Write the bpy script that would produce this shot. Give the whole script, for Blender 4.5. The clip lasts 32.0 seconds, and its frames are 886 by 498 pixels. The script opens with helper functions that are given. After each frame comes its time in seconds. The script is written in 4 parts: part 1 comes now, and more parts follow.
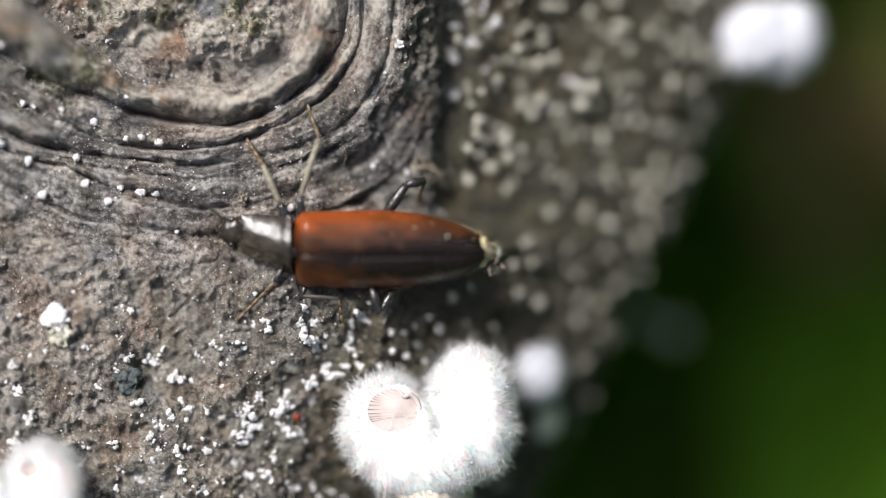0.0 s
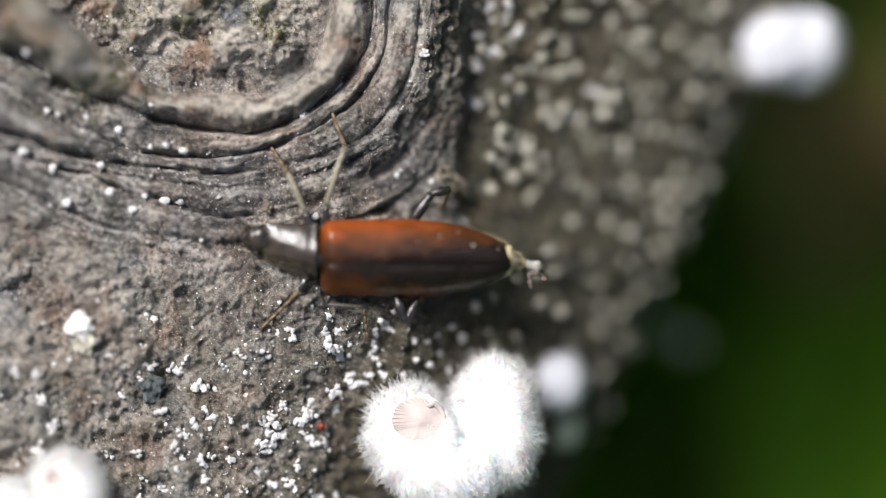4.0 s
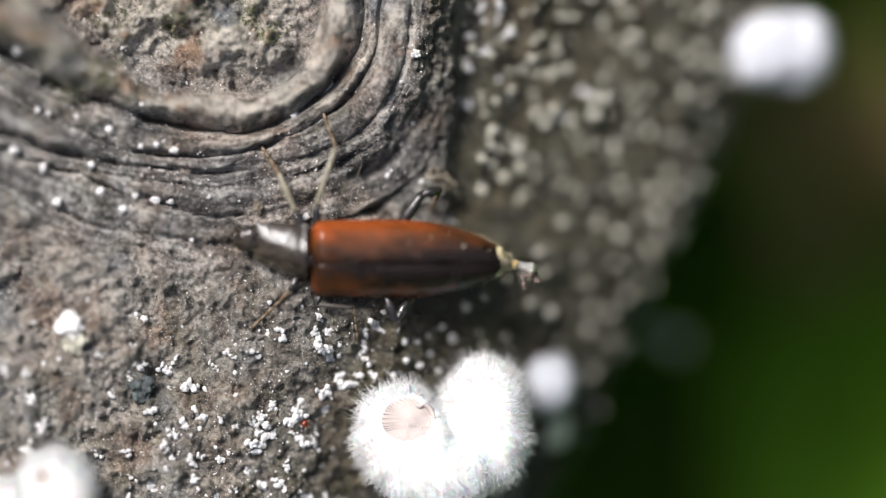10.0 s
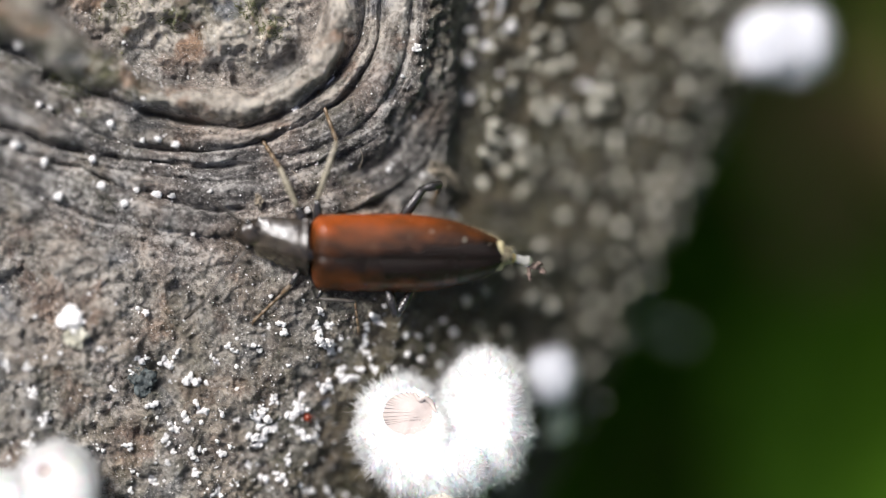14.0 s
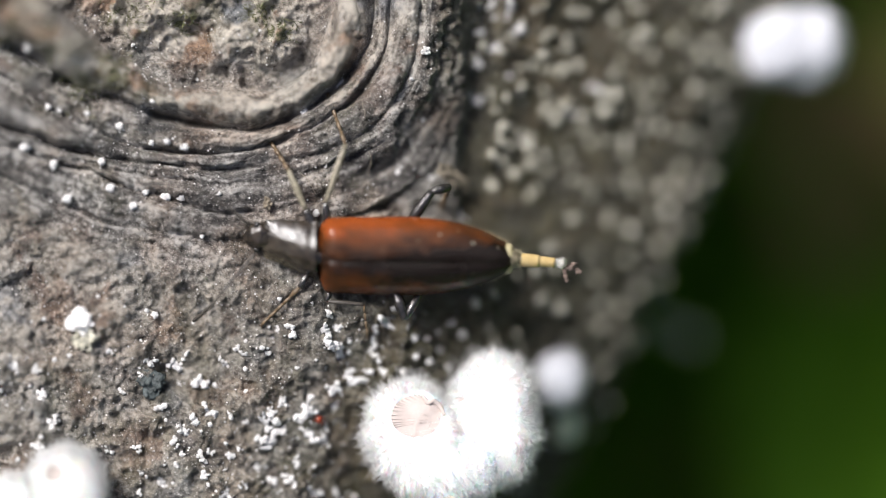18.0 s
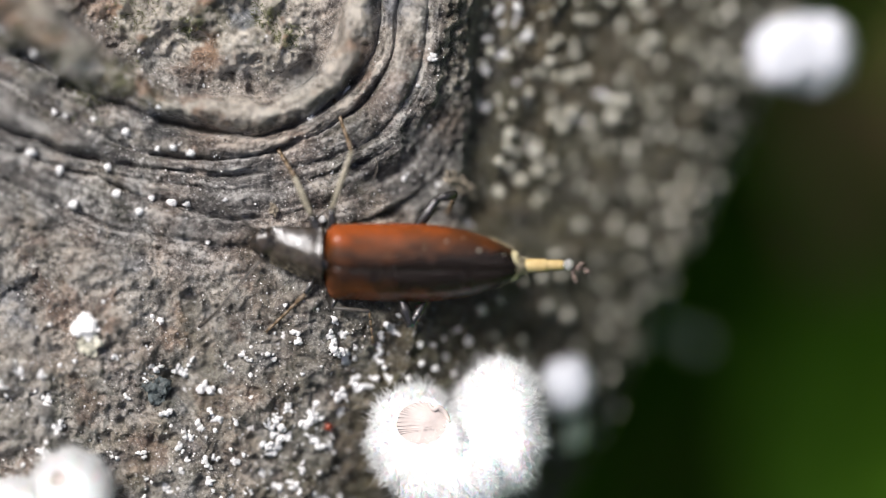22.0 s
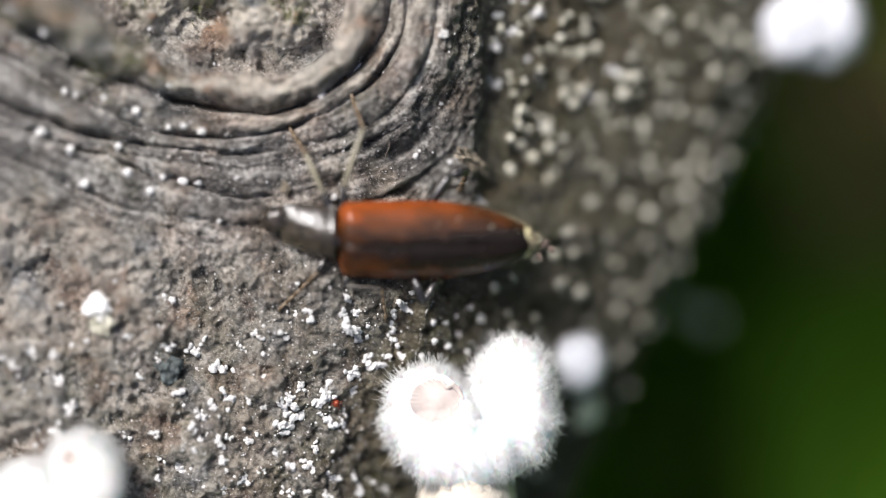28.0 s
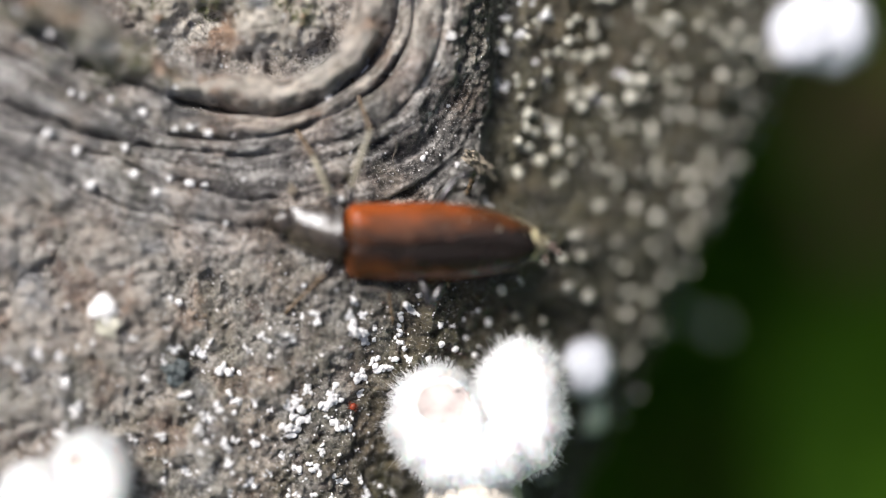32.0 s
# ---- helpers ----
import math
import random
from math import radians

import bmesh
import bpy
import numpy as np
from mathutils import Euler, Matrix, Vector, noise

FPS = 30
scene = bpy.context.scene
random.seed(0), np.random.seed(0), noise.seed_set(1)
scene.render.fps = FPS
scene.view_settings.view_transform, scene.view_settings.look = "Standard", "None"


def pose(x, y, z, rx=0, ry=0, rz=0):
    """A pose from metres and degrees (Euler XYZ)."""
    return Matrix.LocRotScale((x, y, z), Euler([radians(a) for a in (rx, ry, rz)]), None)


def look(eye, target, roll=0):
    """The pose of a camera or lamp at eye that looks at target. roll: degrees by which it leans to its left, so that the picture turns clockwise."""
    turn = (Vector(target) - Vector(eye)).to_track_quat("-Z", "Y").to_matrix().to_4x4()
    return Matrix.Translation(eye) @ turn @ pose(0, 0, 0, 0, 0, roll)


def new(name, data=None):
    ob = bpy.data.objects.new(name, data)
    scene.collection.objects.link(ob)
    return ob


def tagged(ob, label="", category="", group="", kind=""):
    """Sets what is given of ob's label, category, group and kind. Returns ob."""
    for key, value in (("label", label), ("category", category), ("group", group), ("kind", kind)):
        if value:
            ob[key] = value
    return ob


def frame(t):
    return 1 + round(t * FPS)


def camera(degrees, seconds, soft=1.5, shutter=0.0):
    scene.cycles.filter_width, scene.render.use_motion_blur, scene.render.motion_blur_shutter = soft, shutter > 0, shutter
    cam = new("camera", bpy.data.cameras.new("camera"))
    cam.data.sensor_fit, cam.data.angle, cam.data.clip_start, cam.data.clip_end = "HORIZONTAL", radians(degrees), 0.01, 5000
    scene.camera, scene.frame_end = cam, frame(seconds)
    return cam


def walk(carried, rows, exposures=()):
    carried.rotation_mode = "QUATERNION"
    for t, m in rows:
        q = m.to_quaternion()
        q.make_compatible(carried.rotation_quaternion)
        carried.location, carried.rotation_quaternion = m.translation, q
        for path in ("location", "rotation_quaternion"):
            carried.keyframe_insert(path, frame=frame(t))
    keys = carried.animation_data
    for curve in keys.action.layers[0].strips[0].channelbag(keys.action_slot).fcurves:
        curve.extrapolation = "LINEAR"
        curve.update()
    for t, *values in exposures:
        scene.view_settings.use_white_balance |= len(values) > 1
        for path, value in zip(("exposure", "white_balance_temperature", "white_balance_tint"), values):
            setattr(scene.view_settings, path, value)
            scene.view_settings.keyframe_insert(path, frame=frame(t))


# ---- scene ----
# A beetle laying eggs on a weathered log, seen very close. Sizes below are in millimetres and are turned into metres by MM.
MM = 0.001

# ---- camera ----
cam = camera(14, 32.0, soft=0.8)
PATH = [
    (0, 3.111, -0.624, 119.687, 0.246, 1.052, -0.272),
    (0.5, 0.684, 0.270, 119.940, 0.006, 0.070, -0.126),
    (1, 0.484, -0.679, 120.017, 0.459, 0.106, -0.191),
    (1.5, -0.262, 0.399, 119.892, 0.068, -0.376, -0.106),
    (2, 0.311, 0.241, 119.756, 0.022, -0.169, -0.149),
    (2.5, 0.412, 1.011, 119.661, -0.148, -0.204, -0.162),
    (3, -0.252, 2.128, 119.668, -0.690, -0.429, 0.058),
    (3.5, -1.465, -0.905, 119.666, 0.535, -0.767, -0.218),
    (5.5, 1.666, 0.260, 119.843, -0.106, 0.853, 0.038),
    (6, 1.174, 0.413, 119.907, -0.229, 0.687, 0.050),
    (6.5, 0.674, 1.157, 119.759, -0.510, 0.330, 0.073),
    (7, 2.017, 1.068, 119.824, -0.521, 0.857, 0.128),
    (7.5, 0.930, -0.792, 119.764, 0.343, 0.311, -0.195),
    (8, 0.342, 0.879, 119.848, -0.395, 0.085, 0.134),
    (8.5, 0.243, 0.276, 119.812, -0.175, -0.051, 0.090),
    (9, 0.924, -0.202, 119.780, 0.063, 0.151, -0.052),
    (9.5, 1.512, -1.046, 119.633, 0.376, 0.393, -0.224),
    (10, -1.225, -0.323, 119.641, 0.259, -0.787, 0.040),
    (10.5, -0.703, 1.048, 119.935, -0.331, -0.397, 0.259),
    (11, -0.097, -0.479, 119.801, 0.242, -0.382, 0.154),
    (11.5, 0.454, -0.388, 119.615, 0.168, -0.299, -0.007),
    (12, -0.503, -0.811, 119.635, 0.467, -0.644, -0.128),
    (12.5, -0.534, 0.584, 119.759, -0.120, -0.564, 0.122),
    (13, -0.990, 1.093, 119.732, -0.404, -0.847, 0.260),
    (13.5, -0.234, 0.777, 119.693, -0.289, -0.488, 0.113),
    (14, -0.831, 0.188, 119.782, -0.081, -0.582, 0.026),
    (14.5, -1.436, -0.555, 120.072, 0.340, -0.579, -0.012),
    (16.5, -0.994, 0.617, 119.758, -0.226, -0.534, 0.078),
    (17, -0.641, 2.045, 119.831, -0.815, -0.269, 0.406),
    (17.5, -0.675, 1.492, 119.855, -0.549, -0.302, 0.163),
    (18, -0.253, 1.037, 119.825, -0.442, -0.166, 0.117),
    (18.5, 0.084, 1.097, 119.787, -0.547, -0.102, 0.104),
    (19, -0.336, 1.015, 119.763, -0.369, -0.193, 0.122),
    (19.5, 0.424, 1.372, 119.770, -0.551, 0.028, 0.198),
    (20, 0.361, 1.573, 119.719, -0.532, -0.031, 0.233),
    (20.5, 0.364, 0.512, 119.609, -0.171, -0.047, -0.082),
    (21, 0.357, 0.142, 119.776, -0.019, 0.102, -0.147),
    (21.5, -0.146, 0.554, 119.728, -0.215, -0.015, -0.008),
    (22, 0.506, 2.055, 119.671, -0.820, 0.297, 0.340),
    (22.5, 0.255, 0.569, 119.615, -0.254, 0.182, 0.175),
    (23, 0.634, -0.265, 119.577, 0.039, 0.354, -0.079),
    (23.5, -0.357, -1.324, 119.565, 0.536, 0.024, -0.255),
    (24, -1.116, -1.898, 119.627, 0.845, -0.232, -0.167),
    (24.5, -0.675, -2.555, 119.939, 1.033, 0.054, -0.094),
    (25, -0.429, -3.557, 119.752, 1.423, -0.018, -0.319),
    (25.5, 0.359, -3.447, 119.609, 1.325, 0.301, -0.378),
    (27.5, -0.750, -0.053, 119.352, -0.293, -0.078, -0.013),
    (28, -0.137, 0.758, 119.340, -0.565, 0.180, -0.058),
    (28.5, -0.106, 0.450, 119.531, -0.441, 0.334, -0.067),
    (29, -0.337, 0.745, 119.375, -0.516, 0.181, 0.047),
    (29.5, -0.286, 0.122, 119.315, -0.314, 0.141, -0.051),
    (30, -0.852, -2.756, 119.428, 0.779, -0.058, -0.251),
    (30.5, -0.311, -0.911, 119.232, 0.204, 0.230, -0.030),
    (31, -1.216, -1.147, 119.319, 0.441, -0.022, 0.097),
    (31.5, -0.258, -1.180, 119.363, 0.551, 0.392, 0.207),
    (32, -0.053, -1.020, 119.044, 0.327, 0.335, 0.007),
]
walk(cam, [(t, pose(x * MM, y * MM, z * MM, rx, ry, rz)) for t, x, y, z, rx, ry, rz in PATH],
     exposures=[(0, 0.43, 6200, 12), (19, 0.46, 6200, 12), (26, 0.50, 6200, 12), (32, 0.62, 6200, 12)])
cam.data.dof.use_dof = True
cam.data.dof.focus_distance = 119.6 * MM
cam.data.dof.aperture_fstop = 6.0

# ---- world and sun ----
SUN = Vector((-0.46, 0.52, 0.72)).normalized()
world = bpy.data.worlds.new("sky")
scene.world = world
world.use_nodes = True
wn = world.node_tree
sky = wn.nodes.new("ShaderNodeTexSky")
sky.sky_type, sky.sun_disc = "NISHITA", False
sky.air_density, sky.dust_density, sky.ozone_density = 0.8, 6.0, 0.6
sky.sun_elevation = math.asin(SUN.z)
sky.sun_rotation = math.atan2(SUN.x, SUN.y)
wn.links.new(sky.outputs[0], wn.nodes["Background"].inputs[0])
wn.nodes["Background"].inputs[1].default_value = 0.10
sun = new("sun", bpy.data.lights.new("sun", "SUN"))
sun.data.energy, sun.data.angle, sun.data.color = 4.2, radians(22), (1.0, 0.97, 0.93)
sun.matrix_world = look((0, 0, 0), -SUN)


# ---- materials ----
def nodes_of(name):
    m = bpy.data.materials.new(name)
    m.use_nodes = True
    nt = m.node_tree
    bsdf = nt.nodes["Principled BSDF"]
    tc = nt.nodes.new("ShaderNodeTexCoord")
    mm = nt.nodes.new("ShaderNodeVectorMath")
    mm.operation = "SCALE"
    mm.inputs["Scale"].default_value = 1 / MM
    nt.links.new(tc.outputs["Object"], mm.inputs[0])
    return m, nt, bsdf, mm.outputs[0]


def noise_of(nt, co, size, detail=4.0, rough=0.55, stretch=None):
    if stretch:
        mp = nt.nodes.new("ShaderNodeVectorMath")
        mp.operation = "MULTIPLY"
        mp.inputs[1].default_value = stretch
        nt.links.new(co, mp.inputs[0])
        co = mp.outputs[0]
    n = nt.nodes.new("ShaderNodeTexNoise")
    n.inputs["Scale"].default_value = 1 / size
    n.inputs["Detail"].default_value = detail
    n.inputs["Roughness"].default_value = rough
    nt.links.new(co, n.inputs["Vector"])
    return n.outputs["Fac"]


def ramp_of(nt, fac, stops):
    r = nt.nodes.new("ShaderNodeValToRGB")
    el = r.color_ramp.elements
    while len(el) < len(stops):
        el.new(0.5)
    for e, (p, c) in zip(el, stops):
        e.position, e.color = p, (*c, 1) if len(c) == 3 else c
    nt.links.new(fac, r.inputs[0])
    return r.outputs[0]


def mix_of(nt, fac, a, b, mode="MIX"):
    m = nt.nodes.new("ShaderNodeMix")
    m.data_type, m.blend_type = "RGBA", mode
    for k, v in ((0, fac), (6, a), (7, b)):
        if isinstance(v, (int, float)):
            m.inputs[k].default_value = v
        elif isinstance(v, tuple):
            m.inputs[k].default_value = (*v, 1)
        else:
            nt.links.new(v, m.inputs[k])
    return m.outputs[2]


def times_of(nt, a, b, op="MULTIPLY"):
    m = nt.nodes.new("ShaderNodeMath")
    m.operation, m.use_clamp = op, True
    for k, v in ((0, a), (1, b)):
        if isinstance(v, (int, float)):
            m.inputs[k].default_value = v
        else:
            nt.links.new(v, m.inputs[k])
    return m.outputs[0]


def bump_of(nt, bsdf, height, depth, strength=1.0):
    b = nt.nodes.new("ShaderNodeBump")
    b.inputs["Distance"].default_value = depth * MM
    b.inputs["Strength"].default_value = strength
    nt.links.new(height, b.inputs["Height"])
    nt.links.new(b.outputs[0], bsdf.inputs["Normal"])


def attr_of(nt, name):
    a = nt.nodes.new("ShaderNodeAttribute")
    a.attribute_name = name
    return a.outputs["Fac"]


def step_of(nt, fac, lo, hi):
    return ramp_of(nt, fac, [(lo, (0, 0, 0)), (hi, (1, 1, 1))])


def wood_material():
    m, nt, bsdf, co = nodes_of("weathered_wood")
    big, fine = noise_of(nt, co, 2.6, 4), noise_of(nt, co, 0.16, 5, 0.7)
    patch, fibre = noise_of(nt, co, 0.8, 5, 0.62), attr_of(nt, "fibre")
    tone = mix_of(nt, 0.24, mix_of(nt, 0.58, patch, fine), fibre)
    mid = ramp_of(nt, tone, [(0.41, (0, 0, 0)), (0.59, (1, 1, 1))])
    grey = ramp_of(nt, mid, [(0.0, (0.045, 0.041, 0.038)), (0.5, (0.180, 0.168, 0.154)), (1.0, (0.52, 0.50, 0.465))])
    warm = ramp_of(nt, mid, [(0.0, (0.055, 0.041, 0.032)), (0.5, (0.215, 0.170, 0.137)), (1.0, (0.56, 0.475, 0.395))])
    col = mix_of(nt, step_of(nt, big, 0.46, 0.62), grey, warm)
    pale = ramp_of(nt, mid, [(0.0, (0.20, 0.17, 0.135)), (0.8, (0.74, 0.68, 0.575))])
    ochre = ramp_of(nt, mid, [(0.0, (0.11, 0.066, 0.042)), (1.0, (0.50, 0.33, 0.22))])
    cool = ramp_of(nt, mid, [(0.0, (0.08, 0.084, 0.09)), (1.0, (0.40, 0.41, 0.42))])
    tint = noise_of(nt, co, 1.9, 3)
    pale = mix_of(nt, step_of(nt, tint, 0.54, 0.60), pale, ochre)
    pale = mix_of(nt, ramp_of(nt, tint, [(0.38, (1, 1, 1)), (0.44, (0, 0, 0))]), pale, cool)
    col = mix_of(nt, times_of(nt, attr_of(nt, "pale"), step_of(nt, noise_of(nt, co, 1.1, 4), 0.28, 0.5)), col, pale)
    moss = ramp_of(nt, fine, [(0.3, (0.040, 0.042, 0.016)), (0.7, (0.15, 0.142, 0.064))])
    col = mix_of(nt, times_of(nt, attr_of(nt, "moss"), step_of(nt, noise_of(nt, co, 0.9, 5), 0.42, 0.62)), col, moss)
    # darkens damp wood and the shade painted into the same mask
    col = mix_of(nt, attr_of(nt, "damp_shade"), col, mix_of(nt, 1.0, col, (0.31, 0.295, 0.18), "MULTIPLY"))
    flecks = step_of(nt, noise_of(nt, co, 0.085, 2, 0.8), 0.60, 0.645)
    col = mix_of(nt, times_of(nt, flecks, 0.6), col, (0.6, 0.58, 0.54))
    pits = ramp_of(nt, noise_of(nt, co, 0.2, 3, 0.7), [(0.30, (1, 1, 1)), (0.38, (0, 0, 0))])
    col = mix_of(nt, times_of(nt, pits, 0.6), col, (0.03, 0.026, 0.022))
    nt.links.new(col, bsdf.inputs["Base Color"])
    nt.links.new(ramp_of(nt, fine, [(0.36, (0.26,) * 3), (0.6, (0.72,) * 3)]), bsdf.inputs["Roughness"])
    bsdf.inputs["Specular IOR Level"].default_value = 0.5
    bump_of(nt, bsdf, mix_of(nt, 0.35, mix_of(nt, 0.45, fine, noise_of(nt, co, 0.06, 3, 0.75)), patch), 0.55, 1.0)
    return m


def plain_material(name, dark, light, size, rough=0.6, depth=0.0, **more):
    m, nt, bsdf, co = nodes_of(name)
    n = noise_of(nt, co, size, 5, 0.6)
    nt.links.new(ramp_of(nt, n, [(0.3, dark), (0.7, light)]), bsdf.inputs["Base Color"])
    bsdf.inputs["Roughness"].default_value = rough
    for key, value in more.items():
        bsdf.inputs[key.replace("_", " ")].default_value = value
    if depth:
        bump_of(nt, bsdf, noise_of(nt, co, size * 0.4, 4, 0.6), depth)
    return m


WOOD = wood_material()
GRANULE = plain_material("white_granule", (0.60, 0.585, 0.56), (0.88, 0.87, 0.85), 0.12, 0.8, 0.02)
GRANULE_DULL = plain_material("beige_granule", (0.25, 0.24, 0.175), (0.60, 0.58, 0.49), 1.8, 0.8, 0.02)
FUNGUS = plain_material("white_felt", (0.76, 0.755, 0.74), (0.84, 0.84, 0.83), 0.3, 0.9, 0.02, Subsurface_Weight=0.6, Subsurface_Scale=0.0006)
# greyer and slightly bluer than white_felt, for the fungi on the flank
SMOOTH_FELT = plain_material("smooth_greyish_felt", (0.42, 0.43, 0.46), (0.52, 0.53, 0.56), 0.3, 0.9)
HAIR = plain_material("white_hair", (0.82, 0.82, 0.81), (0.88, 0.88, 0.87), 0.3, 0.7)
hair_nodes = HAIR.node_tree
glow_through, half = hair_nodes.nodes.new("ShaderNodeBsdfTranslucent"), hair_nodes.nodes.new("ShaderNodeMixShader")
glow_through.inputs[0].default_value = (0.95, 0.95, 0.94, 1)
hair_nodes.links.new(hair_nodes.nodes["Principled BSDF"].outputs[0], half.inputs[1])
hair_nodes.links.new(glow_through.outputs[0], half.inputs[2])
hair_nodes.links.new(half.outputs[0], hair_nodes.nodes["Material Output"].inputs[0])
GILL = plain_material("pinkish_gill", (0.44, 0.375, 0.34), (0.52, 0.455, 0.42), 0.5, 0.8)
DRAB = plain_material("drab_felt", (0.50, 0.54, 0.37), (0.68, 0.72, 0.54), 0.4, 0.9)
STALK = plain_material("cream_stalk", (0.52, 0.46, 0.37), (0.68, 0.62, 0.53), 0.5, 0.8, 0.05)
BLACK = plain_material("black_chitin", (0.010, 0.009, 0.008), (0.03, 0.027, 0.025), 0.2, 0.16, 0.02, Specular_IOR_Level=0.8)
THORAX = plain_material("pitted_black_chitin", (0.010, 0.009, 0.008), (0.045, 0.034, 0.024), 0.3, 0.27, 0.010, Specular_IOR_Level=0.5)
TAIL = plain_material("olive_tail", (0.02, 0.015, 0.009), (0.34, 0.29, 0.19), 0.14, 0.4, 0.02)
LEG_GREY = plain_material("grey_leg", (0.09, 0.08, 0.05), (0.30, 0.27, 0.20), 0.15, 0.4)
LEG_BROWN = plain_material("brown_leg", (0.07, 0.046, 0.024), (0.17, 0.12, 0.07), 0.15, 0.45)
FEELER = plain_material("dark_feeler", (0.02, 0.017, 0.014), (0.09, 0.078, 0.065), 0.2, 0.4)
CREAM = plain_material("cream_membrane", (0.27, 0.23, 0.115), (0.46, 0.41, 0.25), 0.15, 0.45, 0.01)
YELLOW = plain_material("yellow_membrane", (0.40, 0.28, 0.10), (0.60, 0.46, 0.22), 0.25, 0.22, 0.02, Transmission_Weight=0.15)
GLASSY = plain_material("clear_jelly", (0.72, 0.70, 0.62), (0.92, 0.91, 0.88), 0.12, 0.10, 0.05, Transmission_Weight=0.75)
CRUMB = plain_material("soil_crumb", (0.05, 0.035, 0.028), (0.22, 0.16, 0.13), 0.08, 0.8, 0.03)
MITE = plain_material("red_mite", (0.13, 0.02, 0.008), (0.24, 0.045, 0.018), 0.1, 0.2)
SOIL = plain_material("mossy_soil", (0.015, 0.035, 0.003), (0.045, 0.10, 0.006), 9, 0.9)
GRASS = plain_material("grass_blade", (0.06, 0.15, 0.006), (0.12, 0.26, 0.012), 18, 0.8, Specular_IOR_Level=0.1)
# colour of the unseen ring added round the log
RING_GREEN = plain_material("woodland", (0.012, 0.03, 0.006), (0.06, 0.11, 0.025), 700, 0.9)
BARK = plain_material("brown_bark", (0.10, 0.085, 0.06), (0.38, 0.32, 0.235), 0.25, 0.7, 0.05)
LEAF = plain_material("green_leaf", (0.09, 0.215, 0.010), (0.15, 0.30, 0.02), 12, 0.8, Specular_IOR_Level=0.1)
DEAD = plain_material("withered_leaf", (0.17, 0.13, 0.05), (0.32, 0.23, 0.10), 12, 0.9, Specular_IOR_Level=0.1)
MOSS = plain_material("moss", (0.06, 0.07, 0.022), (0.19, 0.19, 0.085), 0.4, 0.7)
STRAW = plain_material("dry_fibre", (0.20, 0.17, 0.13), (0.40, 0.35, 0.28), 0.4, 0.6)
LICHEN = plain_material("blue_grey_lichen", (0.012, 0.016, 0.015), (0.10, 0.12, 0.118), 0.25, 0.55, 0.08)


def elytron_material():
    m, nt, bsdf, co = nodes_of("chestnut_wing_case")
    side, along = attr_of(nt, "side"), attr_of(nt, "along")
    streak, blot = noise_of(nt, co, 0.5, 5, 0.65, (0.35, 1, 1)), noise_of(nt, co, 0.75, 4, 0.6, (0.7, 1, 1))
    wob = times_of(nt, mix_of(nt, 0.5, streak, blot), 0.95)
    fade = times_of(nt, times_of(nt, along, along), 0.36)
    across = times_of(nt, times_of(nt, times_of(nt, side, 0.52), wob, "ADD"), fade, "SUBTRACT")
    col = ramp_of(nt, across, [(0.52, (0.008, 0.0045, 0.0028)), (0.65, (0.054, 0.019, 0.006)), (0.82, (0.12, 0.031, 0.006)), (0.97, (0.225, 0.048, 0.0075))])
    nt.links.new(col, bsdf.inputs["Base Color"])
    nt.links.new(ramp_of(nt, blot, [(0.35, (0.18,) * 3), (0.65, (0.30,) * 3)]), bsdf.inputs["Roughness"])
    bsdf.inputs["Specular IOR Level"].default_value = 0.12
    bsdf.inputs["Coat Weight"].default_value = 0.30
    bsdf.inputs["Coat Roughness"].default_value = 0.14
    bump_of(nt, bsdf, mix_of(nt, 0.35, noise_of(nt, co, 0.4, 4, 0.65, (0.25, 1, 1)), noise_of(nt, co, 0.06, 3, 0.6)), 0.14, 1.0)
    return m


ELYTRON = elytron_material()


# ---- mesh helpers ----
def mesh_of(name, shape, material, smooth=True):
    verts, faces = shape
    me = bpy.data.meshes.new(name)
    me.from_pydata([tuple(v) for v in np.asarray(verts, float) * MM], [], faces)
    me.materials.append(material)
    if smooth:
        me.polygons.foreach_set("use_smooth", np.ones(len(me.polygons), bool))
    me.update()
    return me


def part(name, shape, material, parent, label="", smooth=True):
    """One mesh under a thing or a part; shape is (verts, faces) in millimetres or ready mesh data."""
    me = shape if isinstance(shape, bpy.types.Mesh) else mesh_of(name, shape, material, smooth)
    ob = new(name, me)
    ob.parent = parent
    if label:
        ob["label"] = label
    return ob


def thing(name, place, label, category, group="", kind=""):
    ob = new(name)
    ob.empty_display_size = MM
    ob.location = Vector(place) * MM
    return tagged(ob, label, category, group, kind)


def joined(shapes):
    verts, faces, n = [], [], 0
    for v, f in shapes:
        verts.append(np.asarray(v, float))
        faces += [tuple(i + n for i in q) for q in f]
        n += len(v)
    return np.concatenate(verts), faces


def smooth_line(points, count):
    """A smooth curve through the given points (Catmull-Rom)."""
    p = np.asarray(points, float)
    p = np.concatenate([[2 * p[0] - p[1]], p, [2 * p[-1] - p[-2]]])
    out = []
    for t in np.linspace(0, len(p) - 3 - 1e-9, count):
        i, u = int(t), t - int(t)
        a, b, c, d = p[i:i + 4]
        out.append(0.5 * (2 * b + (c - a) * u + (2 * a - 5 * b + 4 * c - d) * u * u + (3 * b - a - 3 * c + d) * u ** 3))
    return np.array(out)


